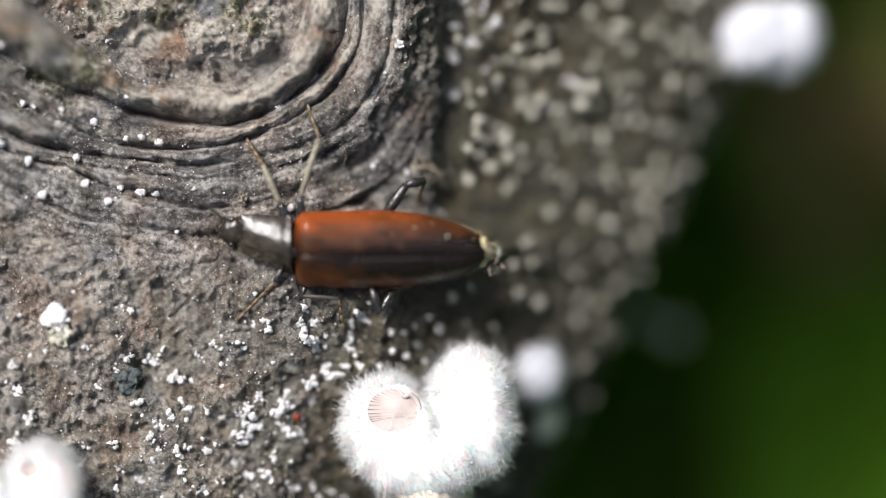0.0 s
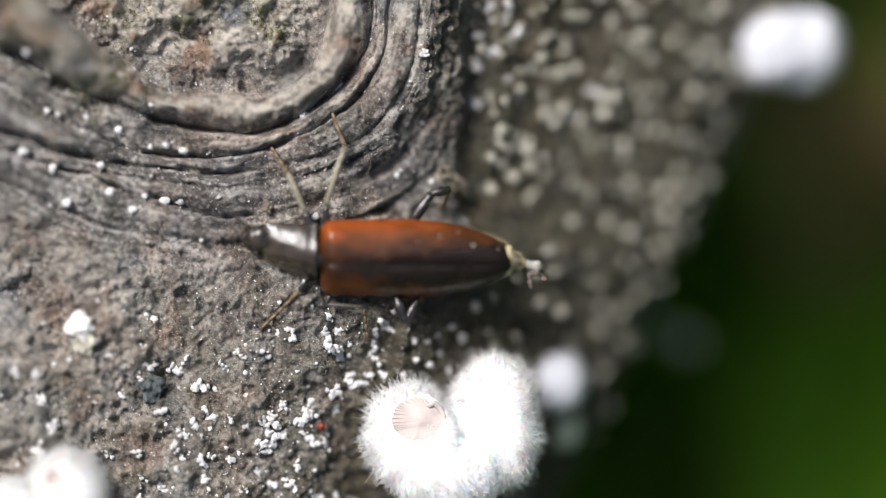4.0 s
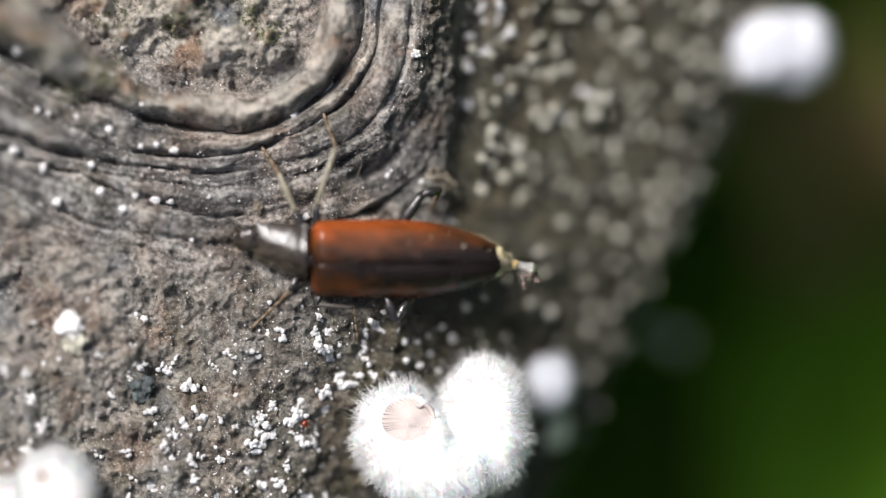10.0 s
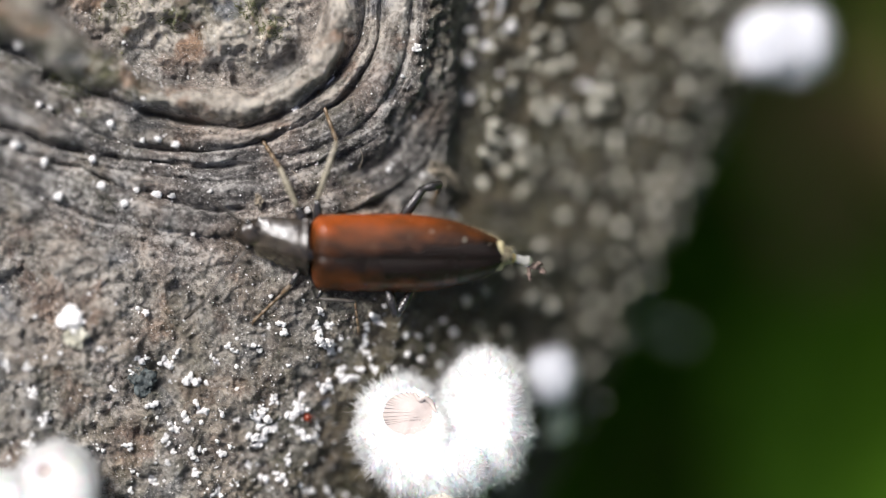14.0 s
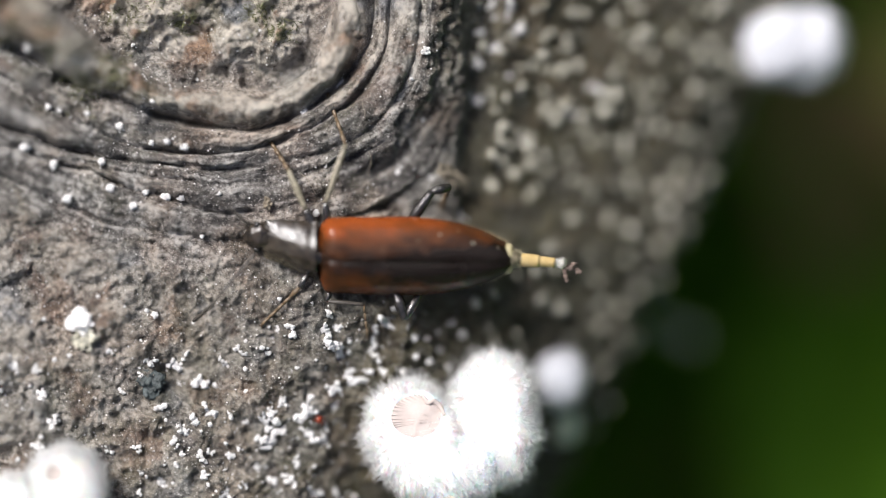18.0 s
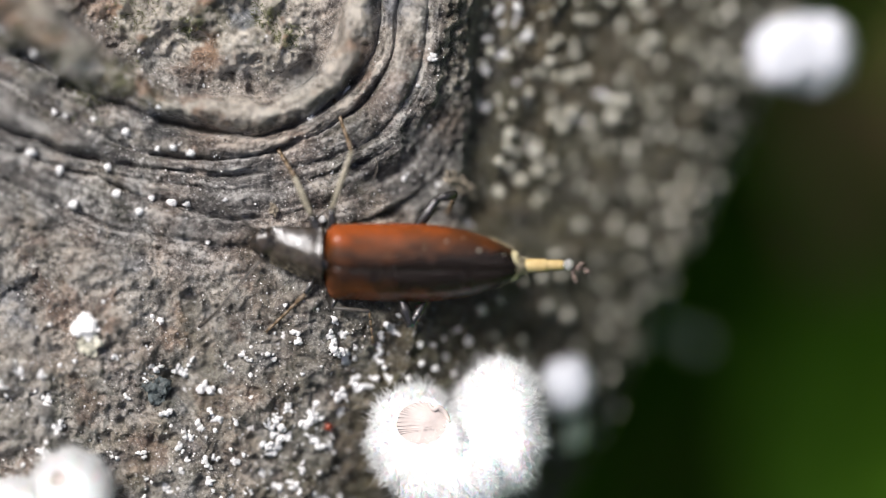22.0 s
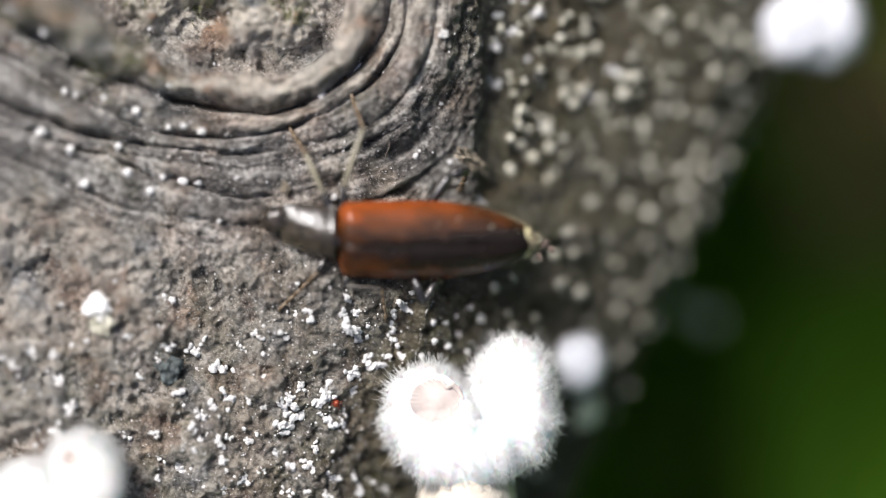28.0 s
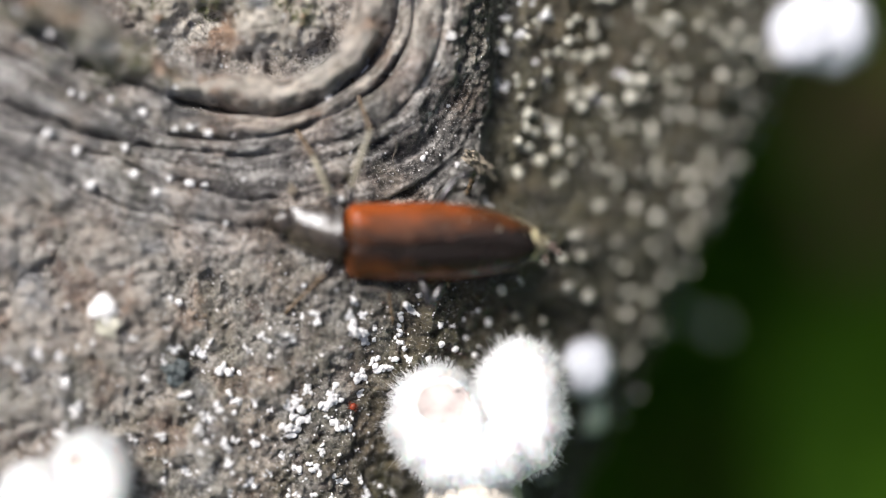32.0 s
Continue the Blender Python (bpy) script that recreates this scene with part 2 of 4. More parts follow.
def tube(points, radii, sides=8, steps=0):
    """A closed tapered tube along a line."""
    pts = smooth_line(points, steps) if steps else np.asarray(points, float)
    rad = np.interp(np.linspace(0, 1, len(pts)), np.linspace(0, 1, len(radii)), radii)
    way = np.gradient(pts, axis=0)
    way /= np.linalg.norm(way, axis=1)[:, None] + 1e-12
    up = np.array([0.31, 0.17, 0.93])
    verts, faces = [], []
    for p, w, r in zip(pts, way, rad):
        side = np.cross(w, up)
        side /= np.linalg.norm(side) + 1e-12
        top = np.cross(side, w)
        for k in range(sides):
            g = 2 * math.pi * k / sides
            verts.append(p + r * (math.cos(g) * side + math.sin(g) * top))
    for i in range(len(pts) - 1):
        for k in range(sides):
            j = (k + 1) % sides
            faces.append((i * sides + k, i * sides + j, (i + 1) * sides + j, (i + 1) * sides + k))
    n = len(pts)
    faces += [tuple(range(sides))[::-1], tuple(range((n - 1) * sides, n * sides))]
    return np.array(verts), faces


def ball(sub=2):
    bm = bmesh.new()
    bmesh.ops.create_icosphere(bm, subdivisions=sub, radius=1)
    v = np.array([tuple(q.co) for q in bm.verts])
    f = [tuple(q.index for q in p.verts) for p in bm.faces]
    bm.free()
    return v, f


BALLS = {k: ball(k) for k in (1, 2, 3, 4)}


def lump(centre, radii, seed=0, rough=0.2, size=1.0, sub=2):
    """An uneven ball."""
    v, f = BALLS[sub]
    off = Vector((seed * 7.3, seed * 3.1, seed * 1.7))
    k = np.array([1 + rough * noise.noise(Vector(q) * size + off) for q in v])
    return v * k[:, None] * np.asarray(radii) + np.asarray(centre), f


# ---- lattice noise for the wood's relief ----
rng = np.random.default_rng(5)
LATTICE = rng.random((256, 256))


def field(x, y, size, octaves=1, shift=0):
    """Smooth noise from -1 to 1 over arrays."""
    out, amp, total = np.zeros_like(x), 1.0, 0.0
    for o in range(octaves):
        u, v = x / size + 37.2 * (o + shift) + 90, y / size + 11.7 * (o + shift) + 90
        iu, iv = np.floor(u).astype(int), np.floor(v).astype(int)
        fu, fv = u - iu, v - iv
        fu, fv = fu * fu * fu * (fu * (fu * 6 - 15) + 10), fv * fv * fv * (fv * (fv * 6 - 15) + 10)
        g = lambda a, b: LATTICE[(iu + a) % 256, (iv + b) % 256]
        n = (g(0, 0) * (1 - fu) + g(1, 0) * fu) * (1 - fv) + (g(0, 1) * (1 - fu) + g(1, 1) * fu) * fv
        out += amp * (2 * n - 1)
        total += amp
        amp, size = amp * 0.5, size * 0.5
    return out / total


def rise(x, lo, hi):
    t = np.clip((x - lo) / (hi - lo), 0, 1)
    return t * t * (3 - 2 * t)


# ---- the log ----
# The log's axis runs along AX; ACROSS points to its rounded flank, over which it drops away.
AX, ACROSS = np.array([0.42, 0.9075]), np.array([0.9075, -0.42])
KNOT = np.array([-7.36, 9.82])
# the section: nearly flat, then a falling shoulder, then a rounded edge and a steep flank
flat_d, fall_d, th = np.linspace(-40, -3.5, 400), np.linspace(-3.48, 6.7, 600), np.radians(np.linspace(36.5, 96, 200))
sec_d = np.concatenate([flat_d, fall_d, 6.7 + 1.5 * (np.sin(th) - np.sin(th[0])), np.linspace(7.29, 6.3, 200)])
sec_z = np.concatenate([-0.03 * (flat_d + 3.5), -4.7 * ((fall_d + 3.5) / 10.2) ** 1.6, -4.7 - 1.5 * (np.cos(th[0]) - np.cos(th)), np.linspace(-6.15, -17, 200)])
sec_s = np.concatenate([[0], np.cumsum(np.hypot(np.diff(sec_d), np.diff(sec_z)))])
sec_s -= sec_s[399]

# The grooves round the knot, from its rim outward: how far each lies from the knot's middle, every 15 degrees from +x down and round to -x.
GROOVES = (
    (3.94, 3.94, 4.13, 4.62, 4.77, 4.58, 4.40, 4.34, 4.41, 4.60, 5.01, 5.80, 7.40),
    (5.18, 5.29, 5.70, 5.85, 5.90, 5.91, 5.70, 5.60, 5.75, 6.21, 6.95, 8.20, 10.50),
    (5.69, 5.84, 6.30, 6.50, 6.49, 6.49, 6.58, 6.75, 7.02, 7.35, 8.10, 9.70, 12.80),
    (6.65, 6.88, 7.35, 7.58, 7.43, 7.15, 7.08, 7.20, 7.66, 8.45, 9.90, 12.30, 16.00),
    (7.17, 7.42, 7.98, 8.21, 7.92, 7.68, 7.57, 7.65, 8.02, 9.00, 10.60, 13.40, 17.50),
    (8.19, 8.34, 8.86, 9.14, 8.78, 8.68, 8.53, 8.23, 8.29, 9.00, 10.90, 13.90, 18.40),
    (9.04, 9.15, 9.92, 10.14, 9.74, 9.41, 9.38, 9.37, 9.66, 10.29, 12.40, 16.30, 22.00),
)
RIDGE_UP = (0.75, 0.52, 0.62, 0.36, 0.42, 0.50, 0.10)


def relief(x, y, d):
    """Height of the weathered surface over the log's plain form, and the masks of its colours."""
    dx, dy = x - KNOT[0], y - KNOT[1]
    angle = np.degrees(np.arctan2(-dy, dx))
    angle = np.where(angle < -90, angle + 360, angle)
    r = np.hypot(dx, dy) + 0.13 * field(x, y, 1.8, 2) + 0.05 * field(x, y, 0.45, 2, 3)
    rings = [np.interp(angle, np.arange(0, 181, 15), g) for g in GROOVES]
    level = np.minimum(r / rings[0] - 1, 0)
    for a, b in zip(rings, rings[1:]):
        level += np.clip((r - a) / (b - a), 0, 1)
    level += np.maximum(r - rings[-1], 0) / 0.9
    side = rise(angle, 20, 60)
    faint = rise(field(x, y, 2.2, 2, 53), -0.35, 0.35)
    h = -0.35 * np.exp(-(r / 6.8) ** 4) + 0.25 * rise(level, -0.15, 0.35) * (1 - rise(level, 0.5, 1.0))
    for k, up in enumerate(RIDGE_UP):
        f = np.clip(level - k, 0, 1)
        keep = 1.0 if k < 2 else (0.35 + 0.65 * faint) * (0.25 + 0.75 * side if k > 2 else 1)
        h += up * keep * (0.85 + 0.45 * field(x, y, 1.9, 2, 7 + k)) * np.maximum(4 * f * (1 - f), 0) ** 0.55
    # the deepest grooves, open cracks in places
    for k, deep, wide, lo, hi in ((1, 0.40, 0.13, 12, 150), (1, 0.55, 0.42, 88, 165), (2, 0.30, 0.09, 25, 135), (3, 0.30, 0.11, 75, 160), (5, 0.32, 0.11, 60, 160), (6, 0.34, 0.11, 95, 160)):
        along = rise(angle, lo, lo + 15) * (1 - rise(angle, hi, hi + 15)) * rise(field(x, y, 1.6, 2, 71 + k), -0.45, 0.2)
        h -= deep * along * np.exp(-((r - rings[k]) / wide) ** 2)
    fine = field(level * 2.6 + 40, angle * 0.055, 0.42, 3, 2)
    belt = rise(level, -0.1, 0.2) * (1 - rise(level, 6.0, 8.0))
    h += 0.055 * belt * fine
    # the worn hollow inside the rim
    h += rise(-level, 0.02, 0.25) * (0.75 * field(x, y, 1.2, 3, 43) - 0.30 * np.abs(field(x, y, 0.5, 3, 47)) + 0.1)
    flat = 1 - 0.62 * belt
    h += flat * (0.42 * field(x, y, 2.6, 2, 11) + 0.26 * field(x, y, 0.9, 3, 5)) + 0.13 * flat * np.abs(field(x, y, 0.7, 3, 13)) * 2
    h -= 0.16 * (1 - belt) * rise(-field(x, y, 0.55, 2, 83), 0.25, 0.55)
    h += (1 - 0.35 * belt) * (0.06 * field(x, y, 0.13, 2, 61) + 0.13 * field(x, y, 0.28, 3, 17)) + 0.08 * field(x, y, 0.5, 2, 19)
    # where the knot's swelling breaks off towards the flank
    edge = x - 1.05 + 0.45 * field(x, y, 1.8, 4, 23)
    upper = rise(y, -0.2, 1.6)
    cliff = rise(edge, -0.35, 0.55) * upper
    h -= 1.25 * cliff * (1 - rise(d, 2.0, 7.0))
    h -= 0.62 * rise(level + 0.5 * field(x, y, 1.1, 3, 29), 3.6, 4.9) * (1 - rise(angle, 52, 72)) * (1 - cliff) * upper
    h += 0.6 * np.abs(field(x + y, x - y, 0.7, 4, 37)) * rise(level, 3.6, 4.4) * (1 - side) * (1 - cliff)
    h += 0.9 * np.exp(-((level - 0.45) / 0.6) ** 2) * rise(-dx, 1.5, 6)
    h += 0.5 * rise(-x, 8, 15)
    h *= 1 - 0.3 * rise(d, 1.0, 4.0)
    fibre_tone = np.clip(0.5 + 0.55 * fine, 0, 1) * belt + 0.5 * (1 - belt)
    pale = 0.9 * np.exp(-((level - 0.5) / 0.42) ** 2) + 0.35 * np.exp(-((level - 1.6) / 0.4) ** 2) + 1.0 * rise(-level, 0, 0.3) + 0.5 * rise(level, 0.9, 1.4) * (1 - rise(level, 3.4, 4.0)) * (1 - side) + 0.4 * rise(-x, 2, 9) * (y < 3) * (1 - belt)
    moss = np.clip(0.30 * rise(field(x, y, 2.4, 3, 67), -0.1, 0.5) + 0.45 * rise(-level, 0.25, 0.6) + 0.8 * np.exp(-((level - 0.75) / 0.35) ** 2) * rise(-dx, 0.5, 4) + 0.35 * rise(-y, 2, 5) * rise(-x, 5, 9) + 0.4 * rise(-y, 2, 4) * rise(x, -7, -5) + 0.95 * rise(d, -0.5, 3.0), 0, 1)
    # damp wood, plus shade painted in below the beetle and at the knot's edge
    damp_shade = (0.2 + 0.4 * (1 - rise(y, 2.5, 5.0))) * rise(edge, -0.2, 0.6) * rise(y, -1.5, 1.5) + rise(d, -2.0, 2.0) * 0.52 + (0.25 * rise(x, -12.0, -7.0) + 0.4 * rise(x, -5.5, -2.0)) * rise(-y, 0.0, 1.6) + 0.6 * rise(level, 3.4, 4.4) * (1 - side) * upper
    return h, np.clip(pale, 0, 1), moss, np.clip(damp_shade, 0, 1), fibre_tone


STEP = 0.042
ga = np.arange(-18.5, 18.5, STEP)
gs = np.arange(-19.0, sec_s[-1], STEP)
A2, S2 = np.meshgrid(ga, gs, indexing="ij")
D2, Z2 = np.interp(S2, sec_s, sec_d), np.interp(S2, sec_s, sec_z)
T2 = np.stack([np.gradient(D2, axis=1), np.gradient(Z2, axis=1)], -1) / STEP
X2, Y2 = A2 * AX[0] + D2 * ACROSS[0], A2 * AX[1] + D2 * ACROSS[1]
XF, YF = A2 * AX[0] + (S2 - 3.5) * ACROSS[0], A2 * AX[1] + (S2 - 3.5) * ACROSS[1]
H2, PALE2, MOSS2, DAMP_SHADE2, FIBRE2 = relief(XF, YF, S2 - 3.5)
ND, NZ = -T2[..., 1], T2[..., 0]
SURF = np.stack([X2 + H2 * ND * ACROSS[0], Y2 + H2 * ND * ACROSS[1], Z2 + H2 * NZ], -1)
NORMAL = np.stack([ND * ACROSS[0], ND * ACROSS[1], NZ], -1)


def on_log(a, s):
    """The place on the wood and the way out of it, by the log's own measures."""
    i = min(max(int(round((a - ga[0]) / STEP)), 0), len(ga) - 1)
    j = min(max(int(round((s - gs[0]) / STEP)), 0), len(gs) - 1)
    return SURF[i, j], NORMAL[i, j]


def on_wood(x, y):
    """The same by plan coordinates."""
    d = x * ACROSS[0] + y * ACROSS[1]
    return on_log(x * AX[0] + y * AX[1], float(np.interp(d, sec_d[:1150], sec_s[:1150])))


def sheet_mesh(name, grid, material, attributes):
    na, ns = grid.shape[:2]
    me = bpy.data.meshes.new(name)
    me.vertices.add(na * ns)
    me.vertices.foreach_set("co", (grid.reshape(-1) * MM).astype(np.float32))
    idx = np.arange(na * ns).reshape(na, ns)
    quads = np.stack([idx[:-1, :-1], idx[1:, :-1], idx[1:, 1:], idx[:-1, 1:]], -1).reshape(-1, 4)[:, ::-1]
    me.loops.add(quads.size)
    me.loops.foreach_set("vertex_index", quads.reshape(-1).astype(np.int32))
    me.polygons.add(len(quads))
    me.polygons.foreach_set("loop_start", np.arange(0, quads.size, 4, dtype=np.int32))
    me.polygons.foreach_set("use_smooth", np.ones(len(quads), bool))
    me.materials.append(material)
    for key, values in attributes.items():
        me.attributes.new(key, "FLOAT", "POINT").data.foreach_set("value", values.reshape(-1).astype(np.float32))
    me.update(calc_edges=True)
    me.validate()
    return me


def build_log():
    log = thing("log", (0, 0, -40), "weathered grey log with a ringed branch knot", "log")
    m = sheet_mesh("weathered_face", SURF, WOOD, {"pale": PALE2, "moss": MOSS2, "damp_shade": DAMP_SHADE2, "fibre": FIBRE2})
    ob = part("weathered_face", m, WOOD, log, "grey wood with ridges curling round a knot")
    ob.location = (0, 0, 40 * MM)
    # the rest of the log, beyond and below the weathered face
    k = 48
    th2 = np.linspace(0, 2 * math.pi, k, endpoint=False)
    verts, faces = [], []
    stations = np.linspace(-140, 140, 57)
    for n, a in enumerate(stations):
        for g in th2:
            r = 20.0 + 0.5 * noise.noise(Vector((a * 0.1, math.cos(g) * 2, math.sin(g) * 2)))
            d, z = -17.0 + 22.0 * math.cos(g), -21.5 + r * math.sin(g)
            if abs(a) < 19 and z > -14:
                z = min(z, -2.2 - 0.04 * (d + 17) ** 2 / 4)
            verts.append((a * AX[0] + d * ACROSS[0], a * AX[1] + d * ACROSS[1], z + 40))
    for n in range(len(stations) - 1):
        for q in range(k):
            w = (q + 1) % k
            faces.append((n * k + q, n * k + w, (n + 1) * k + w, (n + 1) * k + q))
    faces += [tuple(range(k)), tuple(range((len(stations) - 1) * k, len(stations) * k))[::-1]]
    part("log_body", (verts, faces), WOOD, log)
    return log


build_log()


# ---- fungi ----
def hairs(places, ways, length, radius, seed, droop=0.3):
    r = np.random.default_rng(seed)
    out = []
    for p, w in zip(places, ways):
        w = np.asarray(w) + r.normal(0, 0.33, 3)
        w /= np.linalg.norm(w)
        ln = length * r.uniform(0.5, 1.25) * (1 - 0.6 * max(0, w[2]))
        bend = r.normal(0, droop, 3)
        a, b, c = p, p + w * ln * 0.55, p + (w + bend) * ln
        s = np.cross(w, r.normal(0, 1, 3))
        s /= np.linalg.norm(s)
        t = np.cross(s, w)
        ring = [s, -0.5 * s + 0.87 * t, -0.5 * s - 0.87 * t]
        v = [a + radius * q for q in ring] + [b + 0.7 * radius * q for q in ring] + [c]
        out.append((v, [(0, 1, 4, 3), (1, 2, 5, 4), (2, 0, 3, 5), (3, 4, 6), (4, 5, 6), (5, 3, 6)]))
    return joined(out)


def felt_cap(name, centre, radii, tilt, seed, hair_count, hair_length, parent, label="", lobes=0.25, material=None):
    """A furry white cushion: cap with its coat of hairs."""
    v, f = lump((0, 0, 0), (1, 1, 1), seed, lobes, 1.3, 4)
    m = np.array(pose(0, 0, 0, *tilt).to_3x3())
    body = (v * np.asarray(radii)) @ m.T + np.asarray(centre)
    cap = part(name, (body, f), material or FUNGUS, parent, label)
    r = np.random.default_rng(seed)
    tri = np.array(f)[r.integers(0, len(f), hair_count)]
    share = r.dirichlet((1, 1, 1), hair_count)[:, :, None]
    roots, unit = (body[tri] * share).sum(1), (v[tri] * share).sum(1)
    nv = (unit / np.asarray(radii)) @ m.T
    nv /= np.linalg.norm(nv, axis=1)[:, None]
    keep = nv[:, 2] > -0.6
    tagged(part("hair", hairs(roots[keep], nv[keep], hair_length, 0.011, seed), HAIR, cap, "fine white bristles"), kind="stuff")
    return cap


def bracket(parent, reach, tall, seed, hair_count, hair_length, dish=None, label="", foot=0.13):
    """A felted bracket: a lobed cushion, its outline given every 45 degrees from +x; dish is (x, y, rx, ry, depth)."""
    k, n = 64, 16
    ways = np.linspace(0, 2 * math.pi, k, endpoint=False)
    outline = np.interp(np.degrees(ways), np.arange(0, 361, 45), list(reach) + [reach[0]])
    outline = sum(np.roll(outline, i) for i in range(-3, 4)) / 7
    rows, faces = [], []
    for i in range(n + 7):
        under = max(0, i - n + 1)
        q = min(1, i / (n - 1)) if not under else 1 - 0.11 * under
        for g, far in zip(ways, outline):
            x, y = far * q * math.cos(g), far * q * math.sin(g)
            z = tall * max(0, 1 - q ** 2.6) ** 0.5 if not under else -foot * under
            x, y = np.array((x, y)) * (1 + 0.10 * q * noise.noise(Vector((3 * math.cos(g), 3 * math.sin(g), seed))))
            z += 0.10 * noise.noise(Vector((x * 1.3, y * 1.3, seed))) + 0.03 * noise.noise(Vector((x * 4, y * 4, seed)))
            if dish and not under:
                e = ((x - dish[0]) / dish[2]) ** 2 + ((y - dish[1]) / dish[3]) ** 2
                z -= dish[4] * math.exp(-e ** 2)
            rows.append((x, y, z))
    for i in range(n + 6):
        for j in range(k):
            w = (j + 1) % k
            faces.append((i * k + j, (i + 1) * k + j, (i + 1) * k + w, i * k + w))
    body = np.array(rows)
    cap = part("cap", (body, faces), FUNGUS, parent, label)
    r = np.random.default_rng(seed)
    # the coat: most of it along the border, standing outward
    i = np.minimum((n + 4) * r.random(hair_count) ** 0.28, n + 3.9).astype(int)
    j = r.integers(0, k, hair_count)
    roots = body[i * k + j] + r.normal(0, 0.05, (hair_count, 3))
    out = np.stack([np.cos(ways[j]), np.sin(ways[j]), np.zeros(hair_count)], -1)
    slope = np.clip(i / n, 0, 1)[:, None]
    nv = out * slope + np.array((0, 0, 1)) * (1.05 - slope)
    if dish:
        e = ((roots[:, 0] - dish[0]) / dish[2]) ** 2 + ((roots[:, 1] - dish[1]) / dish[3]) ** 2
        low = roots[:, 1] < dish[1] + 0.42 * (roots[:, 0] - dish[0]) - 0.45 * dish[3]
        roots, nv = roots[(e > 1.0) | low], nv[(e > 1.0) | low]
        inner, nf = [(dish[0], dish[1], 0.045)], 6
        for q in np.linspace(0.2, 1.04, nf):
            inner += [(dish[0] + q * dish[2] * math.cos(g), dish[1] + q * dish[3] * math.sin(g), 0.045 - 0.10 * q ** 6) for g in ways]
        lift = [(x, y, over(body[: n * k], x, y) + up) for x, y, up in inner]
        tris = [(0, 1 + j, 1 + (j + 1) % k) for j in range(k)]
        tris += [(1 + a * k + j, 1 + (a + 1) * k + j, 1 + (a + 1) * k + (j + 1) % k, 1 + a * k + (j + 1) % k) for a in range(nf - 1) for j in range(k)]
        part("dish", (lift, tris), GILL, parent, "pale pinkish hollow")
    tagged(part("hair", hairs(roots, nv, hair_length, 0.0085, seed, 0.45), HAIR, cap, "fine white bristles"), kind="stuff")
    return body[: n * k]


def over(crown, x, y):
    """The height of a cap's upper side at a place, from its nearest points."""
    far = (crown[:, 0] - x) ** 2 + (crown[:, 1] - y) ** 2
    near = np.argsort(far)[:8]
    share = 1 / (far[near] + 0.002)
    return float((crown[near, 2] * share).sum() / share.sum())


def gill_fan(parent, root, ends, crown):
    """Folded gills that fan out from one point over the hollow of the cap, whose upper side is crown."""
    root = np.asarray(root, float)
    for n, end in enumerate(ends):
        end = np.asarray(end, float)
        side = np.array((-(end - root)[1], (end - root)[0]))
        reach = np.linalg.norm(side)
        side /= reach
        v, f = [], []
        for q in np.linspace(0.30 + 0.12 * (n % 2), 0.97, 10):
            p = root * (1 - q) + end * q + side * 0.04 * math.sin(3 * q + n)
            z = over(crown, *p) + 0.05
            wide = (0.006 + 0.018 * q) * min(1, reach)
            v += [(*(p - side * wide), z - 0.03), (*p, z + 0.012), (*(p + side * wide), z - 0.03)]
        for i in range(9):
            for j in range(2):
                f.append((i * 3 + j, i * 3 + j + 1, (i + 1) * 3 + j + 1, (i + 1) * 3 + j))
        part("gill", (v, f), GILL, parent)


def fungus_at(name, x, y, z, label):
    ob = thing(name, (x, y, z), label, "fungus", "white fungi on the log")
    return ob


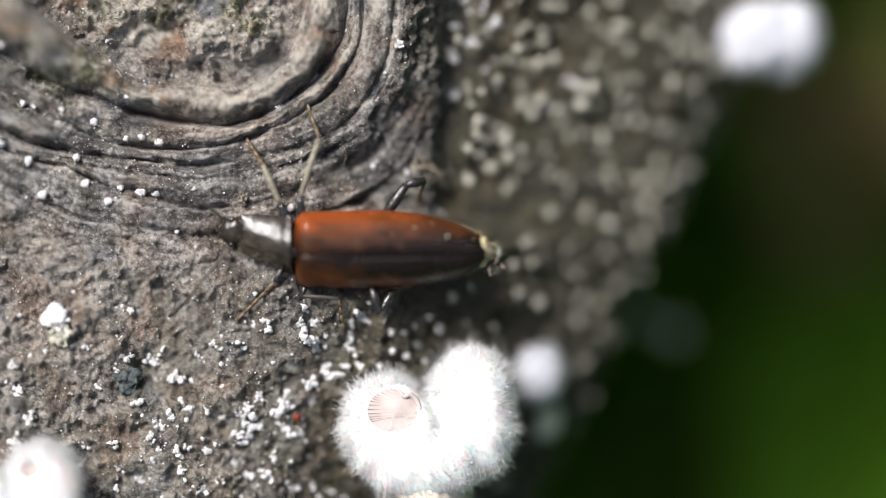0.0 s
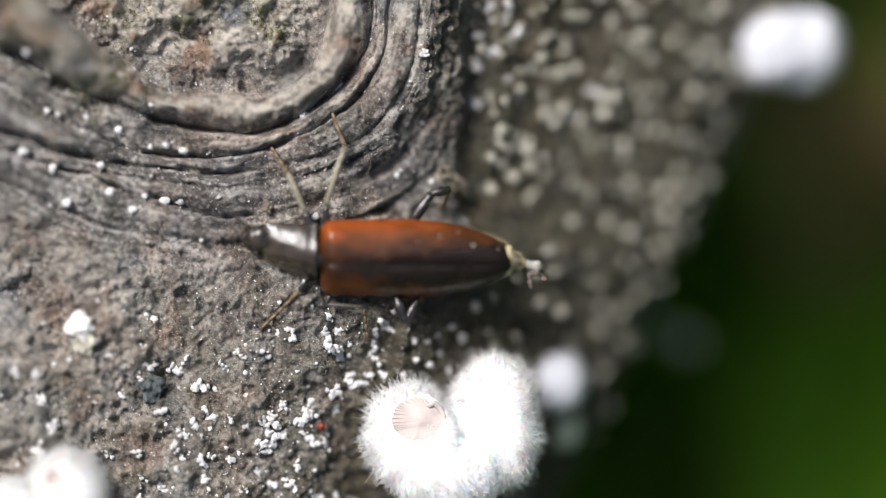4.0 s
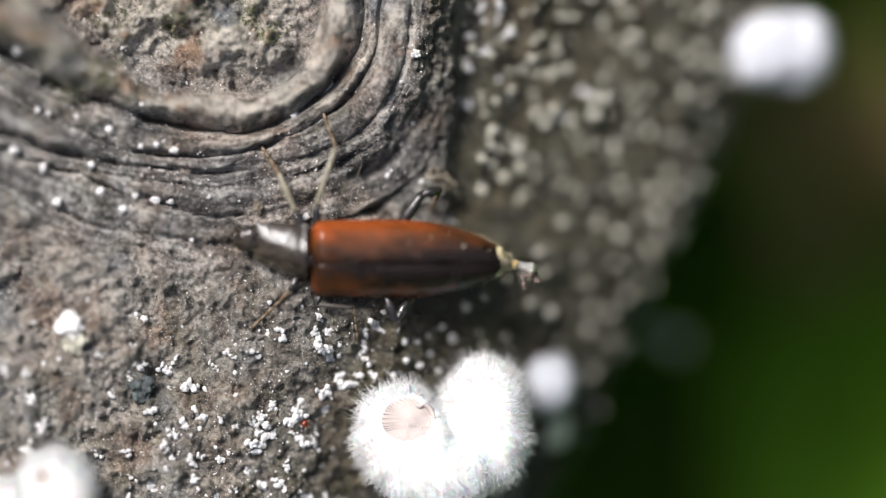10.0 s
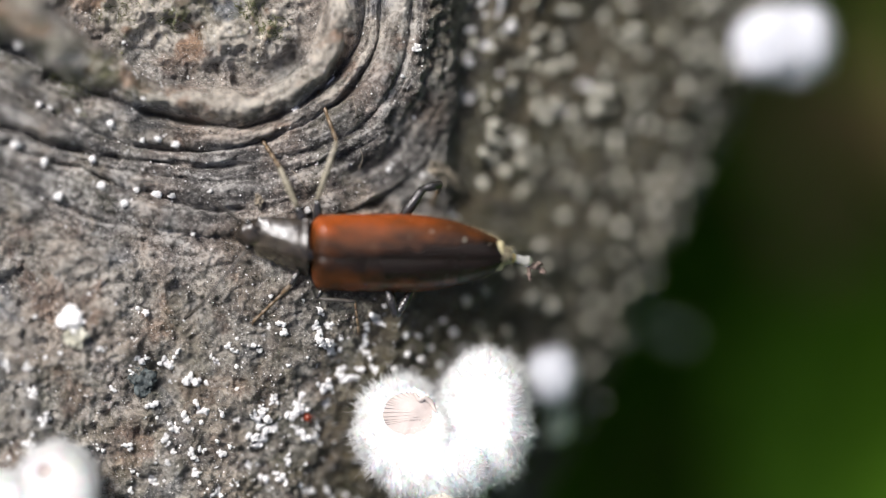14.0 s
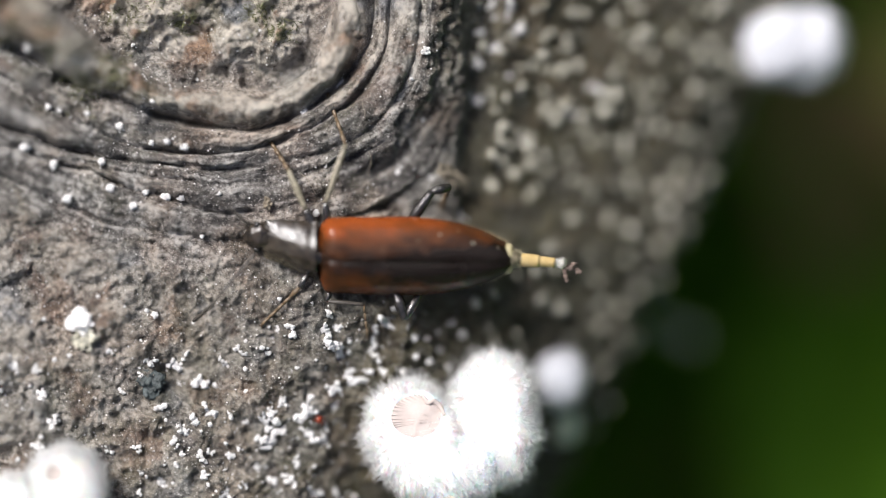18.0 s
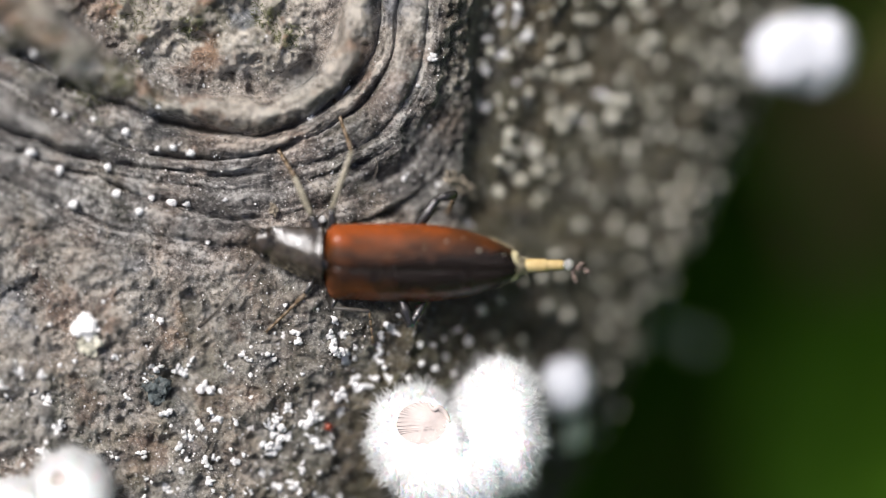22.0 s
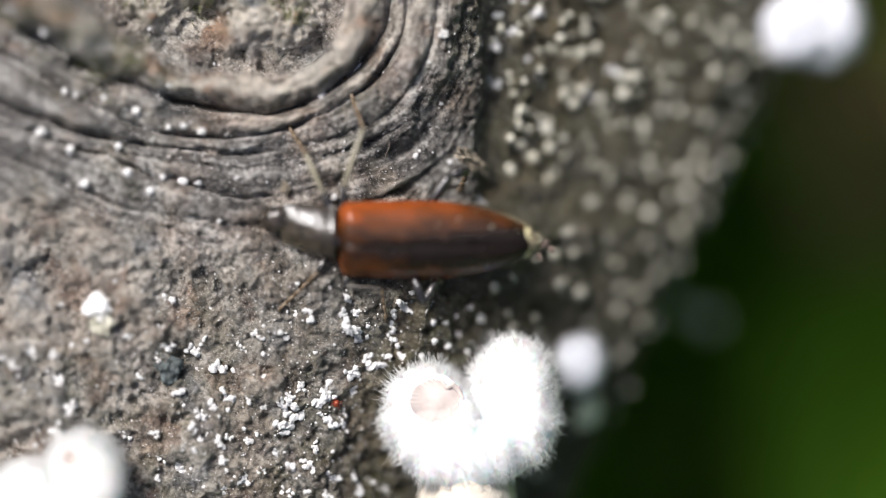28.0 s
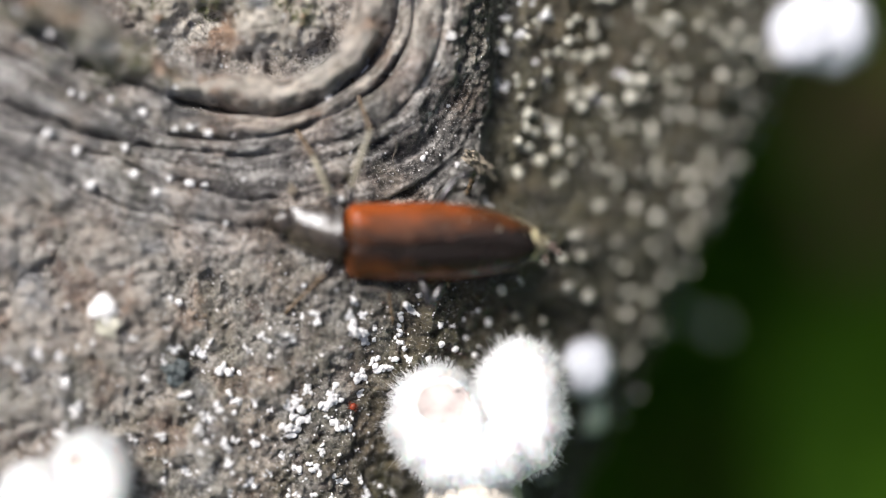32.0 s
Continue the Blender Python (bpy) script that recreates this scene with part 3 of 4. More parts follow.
def build_fungi():
    # the twin fungus below the beetle
    p = np.array([-0.82, -5.91, -0.3])
    left = fungus_at("split_gill_fungus", *p, "furry white bracket fungus with fanned pinkish gills")
    crown = bracket(left, (1.7, 1.3, 1.70, 1.70, 1.65, 1.8, 2.3, 3.2), 0.75, 4, 11000, 0.30, (0.04, 0.46, 0.95, 0.80, 0.34), foot=0.28)
    gill_fan(left, (0.92, 0.42), [(0.04 + 0.88 * math.cos(g), 0.46 + 0.74 * math.sin(g)) for g in np.radians(np.linspace(80, 212, 15))], crown)
    lip = [(x, y, over(crown, x, y) + 0.015) for x, y in ((0.25, 1.18), (0.42, 0.92), (0.60, 0.98), (0.82, 0.80), (0.98, 0.50))]
    part("curled_lip", tube(lip, [0.03, 0.09, 0.10, 0.10, 0.04], 9, 20), GILL, left, "pale pink curled lip")
    part("stalk", tube([(1.0, -1.6, -0.6), (1.1, -2.6, -1.0), (1.1, -3.8, -1.7)], [1.0, 1.6, 1.8], 14, 9), STALK, left, "cream stalk")
    p = np.array([1.81, -5.17, -0.6])
    right = fungus_at("split_gill_fungus", *p, "furry white bracket fungus, closed, joined to its twin")
    bracket(right, (1.27, 1.6, 1.95, 1.5, 1.5, 3.3, 3.0, 1.95), 0.9, 8, 11000, 0.30, foot=0.46)
    felt_cap("cushion", (-0.85, -1.75, 0.12), (1.15, 1.3, 0.95), (0, 0, 10), 31, 4200, 0.28, right, "", 0.15)
    # a small one beside them, and a drab one under it
    p = np.array([4.10, -4.32, -3.2])
    ob = fungus_at("young_fungus", *p, "small egg-shaped white fungus on the flank")
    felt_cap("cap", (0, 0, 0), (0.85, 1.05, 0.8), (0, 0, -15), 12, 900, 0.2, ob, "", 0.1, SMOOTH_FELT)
    part("stalk", tube([(0, -0.3, -0.4), (-0.3, -0.3, -1.6), (-0.6, -0.3, -2.4)], [0.5, 0.45, 0.5], 10, 8), STALK, ob)
    p = np.array([4.32, -5.92, -4.5])
    ob = fungus_at("young_fungus", *p, "small drab greenish-white fungus in the shade")
    part("cap", lump((0, 0, 0), (0.55, 0.75, 0.5), 14, 0.15, 1, 3), DRAB, ob)
    part("stalk", tube([(0, 0, -0.2), (-0.5, 0, -1.2), (-1.2, 0, -1.8)], [0.3, 0.3, 0.35], 9, 7), DRAB, ob)
    p = np.array([9.09, -3.11, -11])
    ob = fungus_at("young_fungus", *p, "tiny drab fungus button low on the flank")
    part("cap", lump((0, 0, 0), (0.38, 0.38, 0.3), 15, 0.15, 1, 3), DRAB, ob)
    part("stalk", tube([(0, 0, -0.2), (-1.2, 0.5, -0.8), (-2.4, 1.2, -0.8)], [0.15, 0.15, 0.2], 8, 7), DRAB, ob)
    # the one high on the flank
    p = np.array([12.15, 7.0, -4.6])
    ob = fungus_at("split_gill_fungus", *p, "furry white bracket fungus on the log's far flank")
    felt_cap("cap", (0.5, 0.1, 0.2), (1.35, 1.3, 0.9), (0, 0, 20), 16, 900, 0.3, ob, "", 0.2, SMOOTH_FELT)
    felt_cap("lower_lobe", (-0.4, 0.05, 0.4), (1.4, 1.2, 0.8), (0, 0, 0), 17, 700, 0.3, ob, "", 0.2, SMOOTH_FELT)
    part("stalk", tube([(0, 0, -0.3), (-0.7, 0.2, -1.3), (-1.6, 0.5, -2.2)], [0.6, 0.6, 0.7], 10, 8), STALK, ob)
    # the one by the lower border
    p = np.array([-12.36, -7.43, 1.2])
    ob = fungus_at("split_gill_fungus", *p, "furry white bracket fungus with short gills")
    crown = bracket(ob, (1.25, 1.15, 1.0, 1.0, 1.1, 1.6, 2.1, 1.75), 0.65, 22, 7500, 0.28, (-0.25, 0.15, 0.36, 0.30, 0.22))
    gill_fan(ob, (0.05, 0.28), [(-0.25 + 0.36 * math.cos(g), 0.15 + 0.3 * math.sin(g)) for g in np.radians(np.linspace(100, 260, 9))], crown)
    p = np.array([-14.06, -8.07, 1])
    ob = fungus_at("split_gill_fungus", *p, "small furry white fungus beside a larger one")
    bracket(ob, (1.0, 0.8, 0.65, 0.8, 1.1, 1.4, 1.5, 1.3), 0.6, 24, 5000, 0.28)


build_fungi()


# ---- the beetle ----
BEETLE = np.array([-1.11, 0.04, 0])
TURN = radians(-1.2)
ROLL = radians(16.0)


def body_frame(p):
    """From the beetle's own measures (x to the tail, y to its right-hand flank above, z up its back) to the thing's space."""
    x, y, z = np.moveaxis(np.asarray(p, float), -1, 0)
    y, z = y * math.cos(ROLL) + z * math.sin(ROLL) * -1, y * math.sin(ROLL) + z * math.cos(ROLL)
    x, y = x * math.cos(TURN) - y * math.sin(TURN), x * math.sin(TURN) + y * math.cos(TURN)
    return np.stack([x, y, z], -1)


def shell(u, v, side):
    """A point on the outside of a wing case: u along it, v from the seam to the rim."""
    w = 1.28 * (min(1, (u + 0.012) / 0.055) ** 0.42) * (1 - max(0, (u - 0.42) / 0.62) ** 2.3) ** 0.6 * (0.95 + 0.07 * math.sin(math.pi * u))
    w = max(w, 0.02)
    g = v * math.pi * 0.56
    z = 0.95 * (0.30 + 0.70 * (w / 1.3) ** 0.8) * math.cos(g) if g < math.pi / 2 else -0.35 * (g - math.pi / 2)
    z += 0.12 * math.exp(-((u - 0.07) / 0.05) ** 2 - ((v - 0.62) / 0.2) ** 2)
    z -= 0.02 * math.exp(-(v / 0.05) ** 2)
    z += 0.035 * noise.noise(Vector((5 * u, 2.5 * v, 3 + side))) + 0.025 * math.exp(-((v - 0.16) / 0.05) ** 2) * math.sin(math.pi * u)
    z += 0.55 - 0.1 * u - 0.42 * max(0, 1 - u / 0.11) ** 2.2
    if side < 0:
        w *= 1 + 0.06 * (1 - u)
    return -2.95 + 6.42 * u, side * (w * math.sin(g) + 0.004), z


def elytron(side, parent):
    """One wing case: a long curved shell with a raised shoulder and a thin turned-down rim."""
    nu, nv = 64, 26
    verts, along, across = [], [], []
    for layer in (0, 1):
        for i in range(nu):
            for j in range(nv):
                u, v = i / (nu - 1), j / (nv - 1)
                x, y, z = shell(u, v, side)
                verts.append((x, y, z - 0.07 * layer))
                along.append(u)
                # shade is put into the lower wing case's colour, making it less orange
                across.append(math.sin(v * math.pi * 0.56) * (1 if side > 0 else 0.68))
    faces = []
    n = nu * nv
    for i in range(nu - 1):
        for j in range(nv - 1):
            q = (i * nv + j, i * nv + j + 1, (i + 1) * nv + j + 1, (i + 1) * nv + j)
            faces.append(q if side < 0 else q[::-1])
            q = tuple(k + n for k in q)
            faces.append(q[::-1] if side < 0 else q)
    border = [(0, j) for j in range(nv)] + [(i, nv - 1) for i in range(1, nu)] + [(nu - 1, j) for j in range(nv - 2, -1, -1)] + [(i, 0) for i in range(nu - 2, 0, -1)]
    loop = [i * nv + j for i, j in border]
    for a, b in zip(loop, loop[1:] + loop[:1]):
        q = (a, b, b + n, a + n)
        faces.append(q[::-1] if side < 0 else q)
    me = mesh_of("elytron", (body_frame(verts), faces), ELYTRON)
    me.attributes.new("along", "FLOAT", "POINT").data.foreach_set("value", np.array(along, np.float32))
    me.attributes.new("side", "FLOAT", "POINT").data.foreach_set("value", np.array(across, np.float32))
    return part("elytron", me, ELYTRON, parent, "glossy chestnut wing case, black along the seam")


def leg(parent, name, joints, radii, materials, label=""):
    """A leg of femur, tibia and tarsus, by its joints in the thing's space."""
    root = None
    for n, (kind, a, b, r, m) in enumerate(zip(("femur", "tibia", "tarsus"), joints, joints[1:], radii, materials)):
        a, b = np.asarray(a, float), np.asarray(b, float)
        if kind == "tarsus":
            shapes = []
            for q in range(4):
                p0, p1 = a + (b - a) * q / 4, a + (b - a) * (q + 1.02) / 4
                shapes.append(tube([p0, p0 * 0.4 + p1 * 0.6, p1], [r * 0.8, r * 1.05, r * 0.85], 7))
            way = (b - a) / np.linalg.norm(b - a)
            cross = np.cross(way, (0, 0, 1))
            for s in (-1, 1):
                shapes.append(tube([b, b + way * 0.06 + s * cross * 0.05, b + way * 0.12 + s * cross * 0.05 + np.array((0, 0, -0.05))], [r * 0.4, r * 0.3, r * 0.08], 5))
            shape = joined(shapes)
        else:
            mid = (a + b) / 2 + np.array((0, 0, 0.05))
            shape = tube([a, mid, b], [r * 0.75, r * 1.15, r * 0.8], 9, 9)
        ob = part(kind, shape, m, root or parent, label if root is None else "")
        root = root or ob
    return root


def build_beetle():
    beetle = thing("beetle", BEETLE, "narrow chestnut-brown beetle with a black thorax, laying eggs", "beetle")
    for side in (1, -1):
        elytron(side, beetle)
    r = np.random.default_rng(2)
    pts, ways = [], []
    for k in range(420):
        u = 1 - 0.95 * r.random() ** 1.5
        w = 1.24 * (1 - max(0, (u - 0.42) / 0.62) ** 2.3) ** 0.6
        sgn = r.choice((-1, 1))
        pts.append((-2.95 + 6.42 * u, sgn * w, 0.5))
        ways.append((0.55 + 0.4 * u, sgn * 0.75, 0.3))
    tagged(part("hair", hairs(body_frame(pts), body_frame(ways), 0.13, 0.006, 7), CREAM, beetle, "short pale hairs along the wing cases"), kind="stuff")
    # abdomen under the wing cases
    v = smooth_line([(-2.8, 0, 0.35), (-1, 0, 0.4), (1.2, 0, 0.4), (2.9, 0, 0.5), (3.35, 0, 0.55)], 30)
    sh, sf = tube(v, [0.9, 1.1, 1.1, 0.7, 0.32], 20)
    sh[:, 2] = 0.42 + (sh[:, 2] - 0.42) * 0.5
    part("abdomen", (body_frame(sh), sf), BLACK, beetle, "dark abdomen")
    # thorax: a waisted shield with grooves
    verts, faces, nu, nv = [], [], 28, 36
    for i in range(nu):
        u = i / (nu - 1)
        x = -4.85 + 1.9 * u
        w = (0.60 + 0.40 * u) * min(1, (u + 0.03) / 0.13) ** 0.5
        hgt = (0.20 + 0.76 * u - 0.2 * u * u) * min(1, (u + 0.03) / 0.16) ** 0.5
        for j in range(nv):
            g = 2 * math.pi * j / nv
            y, z = w * math.cos(g), hgt * (1 - (0.85 * math.cos(g) ** 1.15 + 0.15 * math.cos(g) ** 6 if math.cos(g) > 0 else abs(math.cos(g)) ** 2.3) if math.sin(g) > 0 else math.sin(g))
            dent = 0.10 * math.exp(-((y + 0.04) / 0.10) ** 2) + 0.13 * math.exp(-((y + 0.45) / 0.13) ** 2 - ((u - 0.55) / 0.3) ** 2) + 0.04 * math.exp(-((u - 0.90) / 0.05) ** 2)
            if z > 0:
                z -= dent
            z += 0.03 * noise.noise(Vector((x * 2, y * 2, 2))) + (0.03 if y > 0.05 else 0.06) * noise.noise(Vector((x * 6, y * 6, z * 6)))
            verts.append((x, y + 0.10 + 0.40 * (1 - u), 0.5 + z + 0.19 * (u - 0.6)))
    for i in range(nu - 1):
        for j in range(nv):
            k = (j + 1) % nv
            faces.append((i * nv + j, (i + 1) * nv + j, (i + 1) * nv + k, i * nv + k))
    faces += [tuple(range(nv)), tuple(range((nu - 1) * nv, nu * nv))[::-1]]
    part("pronotum", (body_frame(verts), faces), THORAX, beetle, "shiny black thorax shield with shallow grooves")
    r = np.random.default_rng(12)
    ang, us = 3.1 - 1.9 * r.random(700) ** 1.5, r.uniform(0.05, 1, 700)
    wide = 0.60 + 0.40 * us
    pts = np.stack([-4.85 + 1.9 * us, wide * np.cos(ang) + 0.10 + 0.40 * (1 - us), 0.5 + (0.35 + 0.34 * us) * (1 - np.abs(np.cos(ang)) ** 2.3)], -1)
    ways = np.stack([np.full(700, 0.9), np.cos(ang) * 0.5, np.sin(ang) * 0.5], -1)
    tagged(part("hair", hairs(body_frame(pts), body_frame(ways), 0.14, 0.006, 27), TAIL, beetle, "thin olive hairs on the thorax"), kind="stuff")
    part("scutellum", (body_frame(lump((-2.85, 0, 1.02), (0.28, 0.2, 0.1), 3, 0.1)[0]), BALLS[2][1]), BLACK, beetle)
    hv, hf = lump((-4.88, 0.50, 0.4), (0.46, 0.46, 0.33), 5, 0.35, 1.8, 3)
    head = part("head", (body_frame(hv), hf), THORAX, beetle, "small black head bent down")
    for side in (1, -1):
        ev, ef = lump((-4.95, 0.50 + side * 0.42, 0.45), (0.13, 0.11, 0.13), 2, 0.03, 1, 3)
        part("eye", (body_frame(ev), ef), BLACK, head, "round black eye")
        pv, pf = tube([(-5.2, 0.4 + side * 0.15, 0.3), (-5.32, 0.4 + side * 0.22, 0.15), (-5.36, 0.4 + side * 0.16, 0.02)], [0.06, 0.05, 0.06], 7, 6)
        part("palp", (body_frame(pv), pf), LEG_BROWN, head)

    def spot(x, y, z):
        return np.array((x, y, z)) - BEETLE

    def foot(x, y):
        q, _ = on_wood(x, y)
        return np.array((q[0], q[1], q[2] + 0.06)) - BEETLE

    grey, brown, black = LEG_GREY, LEG_BROWN, BLACK
    leg(beetle, "leg", [spot(-4.13, 0.70, 0.5), spot(-4.43, 1.40, 0.75), spot(-5.01, 2.71, 0.75), foot(-5.59, 3.65)], [0.16, 0.115, 0.075], [black, grey, brown], "dark foreleg with a brown foot")
    leg(beetle, "leg", [spot(-3.72, 0.70, 0.5), spot(-3.78, 1.63, 0.85), spot(-3.13, 3.56, 0.8), foot(-3.75, 5.29)], [0.15, 0.105, 0.07], [black, grey, brown], "long grey middle leg with a brown foot")
    leg(beetle, "leg", [spot(-1.15, 0.79, 0.3), spot(-0.28, 2.02, 0.55), spot(0.31, 2.17, 0.3), foot(0.25, 1.41)], [0.17, 0.15, 0.09], [black, black, brown], "black hind leg")
    leg(beetle, "leg", [spot(-4.32, -0.61, 0.4), spot(-4.65, -1.17, 0.5), spot(-4.94, -1.47, 0.4), foot(-5.90, -2.41)], [0.10, 0.08, 0.06], [black, brown, brown], "brown foreleg")
    leg(beetle, "leg", [spot(-3.58, -1.17, 0.3), spot(-3.76, -1.62, 0.4), spot(-2.53, -1.73, 0.35), foot(-2.43, -2.77)], [0.09, 0.07, 0.05], [black, FEELER, brown], "thin brown middle leg")
    leg(beetle, "leg", [spot(-1.52, -1.17, 0.3), spot(-1.15, -2.22, 0.35), spot(-0.66, -1.32, 0.15), foot(-0.55, -1.55)], [0.17, 0.14, 0.07], [black, black, brown], "black hind leg, folded")
    up = np.array((0, 0, 0.3))
    for pts in ([spot(-6.32, 0.92, 0.75), spot(-7.17, 1.59, 1.1), spot(-8.36, 2.22, 1.3), foot(-9.87, 2.24) + up], [spot(-6.10, -0.05, 0.7), spot(-6.72, -0.75, 0.9), spot(-7.51, -1.72, 0.8), foot(-8.16, -2.29) + up]):
        line = smooth_line(pts, 56)
        shape = tube(line, [0.046 + 0.014 * (k % 5 in (2, 3, 4)) for k in range(56)], 7)
        part("antenna", shape, FEELER, beetle, "thin dark antenna of many joints")
    # abdomen tip that shows behind the wing cases
    tv, tf = tube([(3.0, 0, 0.60), (3.36, 0, 0.60), (3.47, 0, 0.60), (3.52, 0, 0.60)], [0.48, 0.52, 0.49, 0.36], 20, 14)
    tv[:, 2] = 0.60 + (tv[:, 2] - 0.60) * 0.75
    part("abdomen_tip", (body_frame(tv), tf), CREAM, beetle, "cream collar at the abdomen's end")
    tv, tf = tube([(3.42, 0, 0.59), (3.56, -0.01, 0.58), (3.68, -0.03, 0.57), (3.78, -0.04, 0.57)], [0.40, 0.35, 0.28, 0.24], 16, 12)
    part("tail_ring", (body_frame(tv), tf), TAIL, beetle, "dark hairy ring")
    r = np.random.default_rng(8)
    ang, xs = r.uniform(0, 6.28, 150), r.uniform(3.4, 3.75, 150)
    pts = np.stack([xs, 0.26 * np.cos(ang), 0.59 + 0.26 * np.sin(ang)], -1)
    ways = np.stack([np.full(150, 0.8), 0.6 * np.cos(ang), 0.6 * np.sin(ang)], -1)
    tagged(part("hair", hairs(body_frame(pts), body_frame(ways), 0.12, 0.007, 17), CREAM, beetle, "pale hairs round the tail"), kind="stuff")
    for k in range(5):
        u, v = ((0.80, 0.40), (0.63, 0.48), (0.52, 0.35), (0.93, 0.45), (0.72, 0.62))[k]
        q = body_frame(shell(u, v, 1))
        ob = new("dust_grain", mesh_of("dust_grain", lump((0, 0, 0.02), np.array((1, 0.8, 0.7)) * (0.05, 0.035, 0.022, 0.025, 0.02)[k], k, 0.5, 2), GRANULE_DULL))
        ob.location = Vector(q + BEETLE) * MM
        tagged(ob, "tiny pale dust grain on the beetle's wing case", "grain", "dust grains on the wing case")
    return beetle


beetle = build_beetle()


def ovipositor_tubes():
    """The egg-laying tube: three sleeves that slide out of one another."""
    def sleeve(name, line, radii, material, label):
        tv, tf = tube(line, radii, 14, 14)
        return part(name, (tv, tf), material, beetle, label)
    a = sleeve("ovipositor_base", [(-1.1, 0, 0), (-0.5, 0, 0), (0, 0, 0)], [0.22, 0.23, 0.215], YELLOW, "honey-yellow sleeve of the egg-laying tube")
    b = sleeve("ovipositor_sleeve", [(-1.2, 0, 0), (-0.6, 0, 0), (0, 0, 0)], [0.17, 0.185, 0.165], YELLOW, "thin yellow sleeve")
    tv, tf = tube([(-0.95, 0, 0), (-0.5, 0, 0), (-0.3, 0, 0), (-0.12, 0, 0), (0, 0, 0)], [0.13, 0.14, 0.15, 0.20, 0.12], 16, 22)
    tv = np.array([v * (1, 1 + 0.3 * noise.noise(Vector(v * 5)), 1 + 0.3 * noise.noise(Vector(v * 5) + Vector((9, 0, 0)))) for v in tv])
    c = part("ovipositor_tip", (tv, tf), GLASSY, beetle, "clear bulging tip")
    r = np.random.default_rng(4)
    bits = [lump((0.03 + 0.085 * k, 0.06 * r.normal(), 0.05 * r.normal()), r.uniform(0.06, 0.12, 3), k, 0.7, 2.4) for k in range(6)]
    bits += [lump((-0.03 + 0.03 * k, -0.10 - 0.085 * k, 0.0), r.uniform(0.055, 0.105, 3), k + 9, 0.7, 2.4) for k in range(5)]
    d = part("crumb", joined(bits), CRUMB, beetle, "dark crumb of soil stuck to the tube")
    return a, b, c, d


SLEEVES = ovipositor_tubes()


# ---- the mite ----
def build_mite():
    mite = thing("mite", (0, 0, 0), "tiny shiny red mite crawling on the wood", "mite")
    part("body", lump((0, 0, 0.09), (0.13, 0.10, 0.09), 1, 0.1, 1, 3), MITE, mite)
    for k in range(4):
        for s in (1, -1):
            x = 0.08 - 0.055 * k
            part("leg", tube([(x, s * 0.07, 0.08), (x + 0.03 - 0.02 * k, s * 0.14, 0.1), (x + 0.05 - 0.035 * k, s * 0.19, 0.01)], [0.014, 0.012, 0.008], 5, 6), MITE, mite)
    return mite


mite = build_mite()


# ---- granules on the wood ----
WART_SHAPES = [mesh_of("lichen_wart", lump((0, 0, 0.3), (1, 0.9 + 0.05 * k, 0.8), k + 20, 0.35, 1.4), GRANULE_DULL) for k in range(5)]
GRANULE_SHAPES = [mesh_of("white_granule", lump((0, 0, 0.3), (1, 0.8 + 0.1 * k, 0.75), k, 0.75, 2.2, 3), GRANULE) for k in range(5)]


def clump(x, y, size, seed):
    """A heap of granules grown together; size is its half length."""
    r = np.random.default_rng(seed)
    p, n = on_wood(x, y)
    ob = thing("lichen_clump", p, "chalk-white clump of lichen granules on the wood", "lichen", "white clumps on the wood")
    turn = r.normal(-0.5, 0.7)
    many = 3 if size < 0.14 else r.integers(7, 11)
    for k in range(many):
        u = -1 + 2 * k / (many - 1)
        q = (0.85 * size * u + r.normal(0, 0.14) * size, r.normal(0, 0.30) * size + 0.25 * size * (u * u - 0.4))
        q = (q[0] * math.cos(turn) - q[1] * math.sin(turn), q[0] * math.sin(turn) + q[1] * math.cos(turn))
        g, _ = on_wood(p[0] + q[0], p[1] + q[1])
        g = p + (g - p) * (1, 1, 0.5)
        w = size * r.uniform(0.26, 0.50) if many > 3 else size * r.uniform(0.5, 0.8)
        part("granule", GRANULE_SHAPES[r.integers(0, 5)], GRANULE, ob).matrix_basis = Matrix.Translation(Vector(g - p) * MM) @ pose(0, 0, 0, r.uniform(-30, 30), r.uniform(-30, 30), r.uniform(0, 360)) @ Matrix.Diagonal((w, w * r.uniform(0.6, 1.1), w, 1))


def set_granule(name, me, x, y, size, turn, label):
    p, n = on_wood(x, y)
    ob = new(name, me)
    up = Vector(n).to_track_quat("Z", "Y").to_matrix().to_4x4()
    ob.matrix_basis = Matrix.Translation(Vector(p) * MM) @ up @ pose(0, 0, 0, 0, 0, turn) @ Matrix.Diagonal((size, size, size, 1))
    return tagged(ob, label, "lichen", "white granules on the wood")


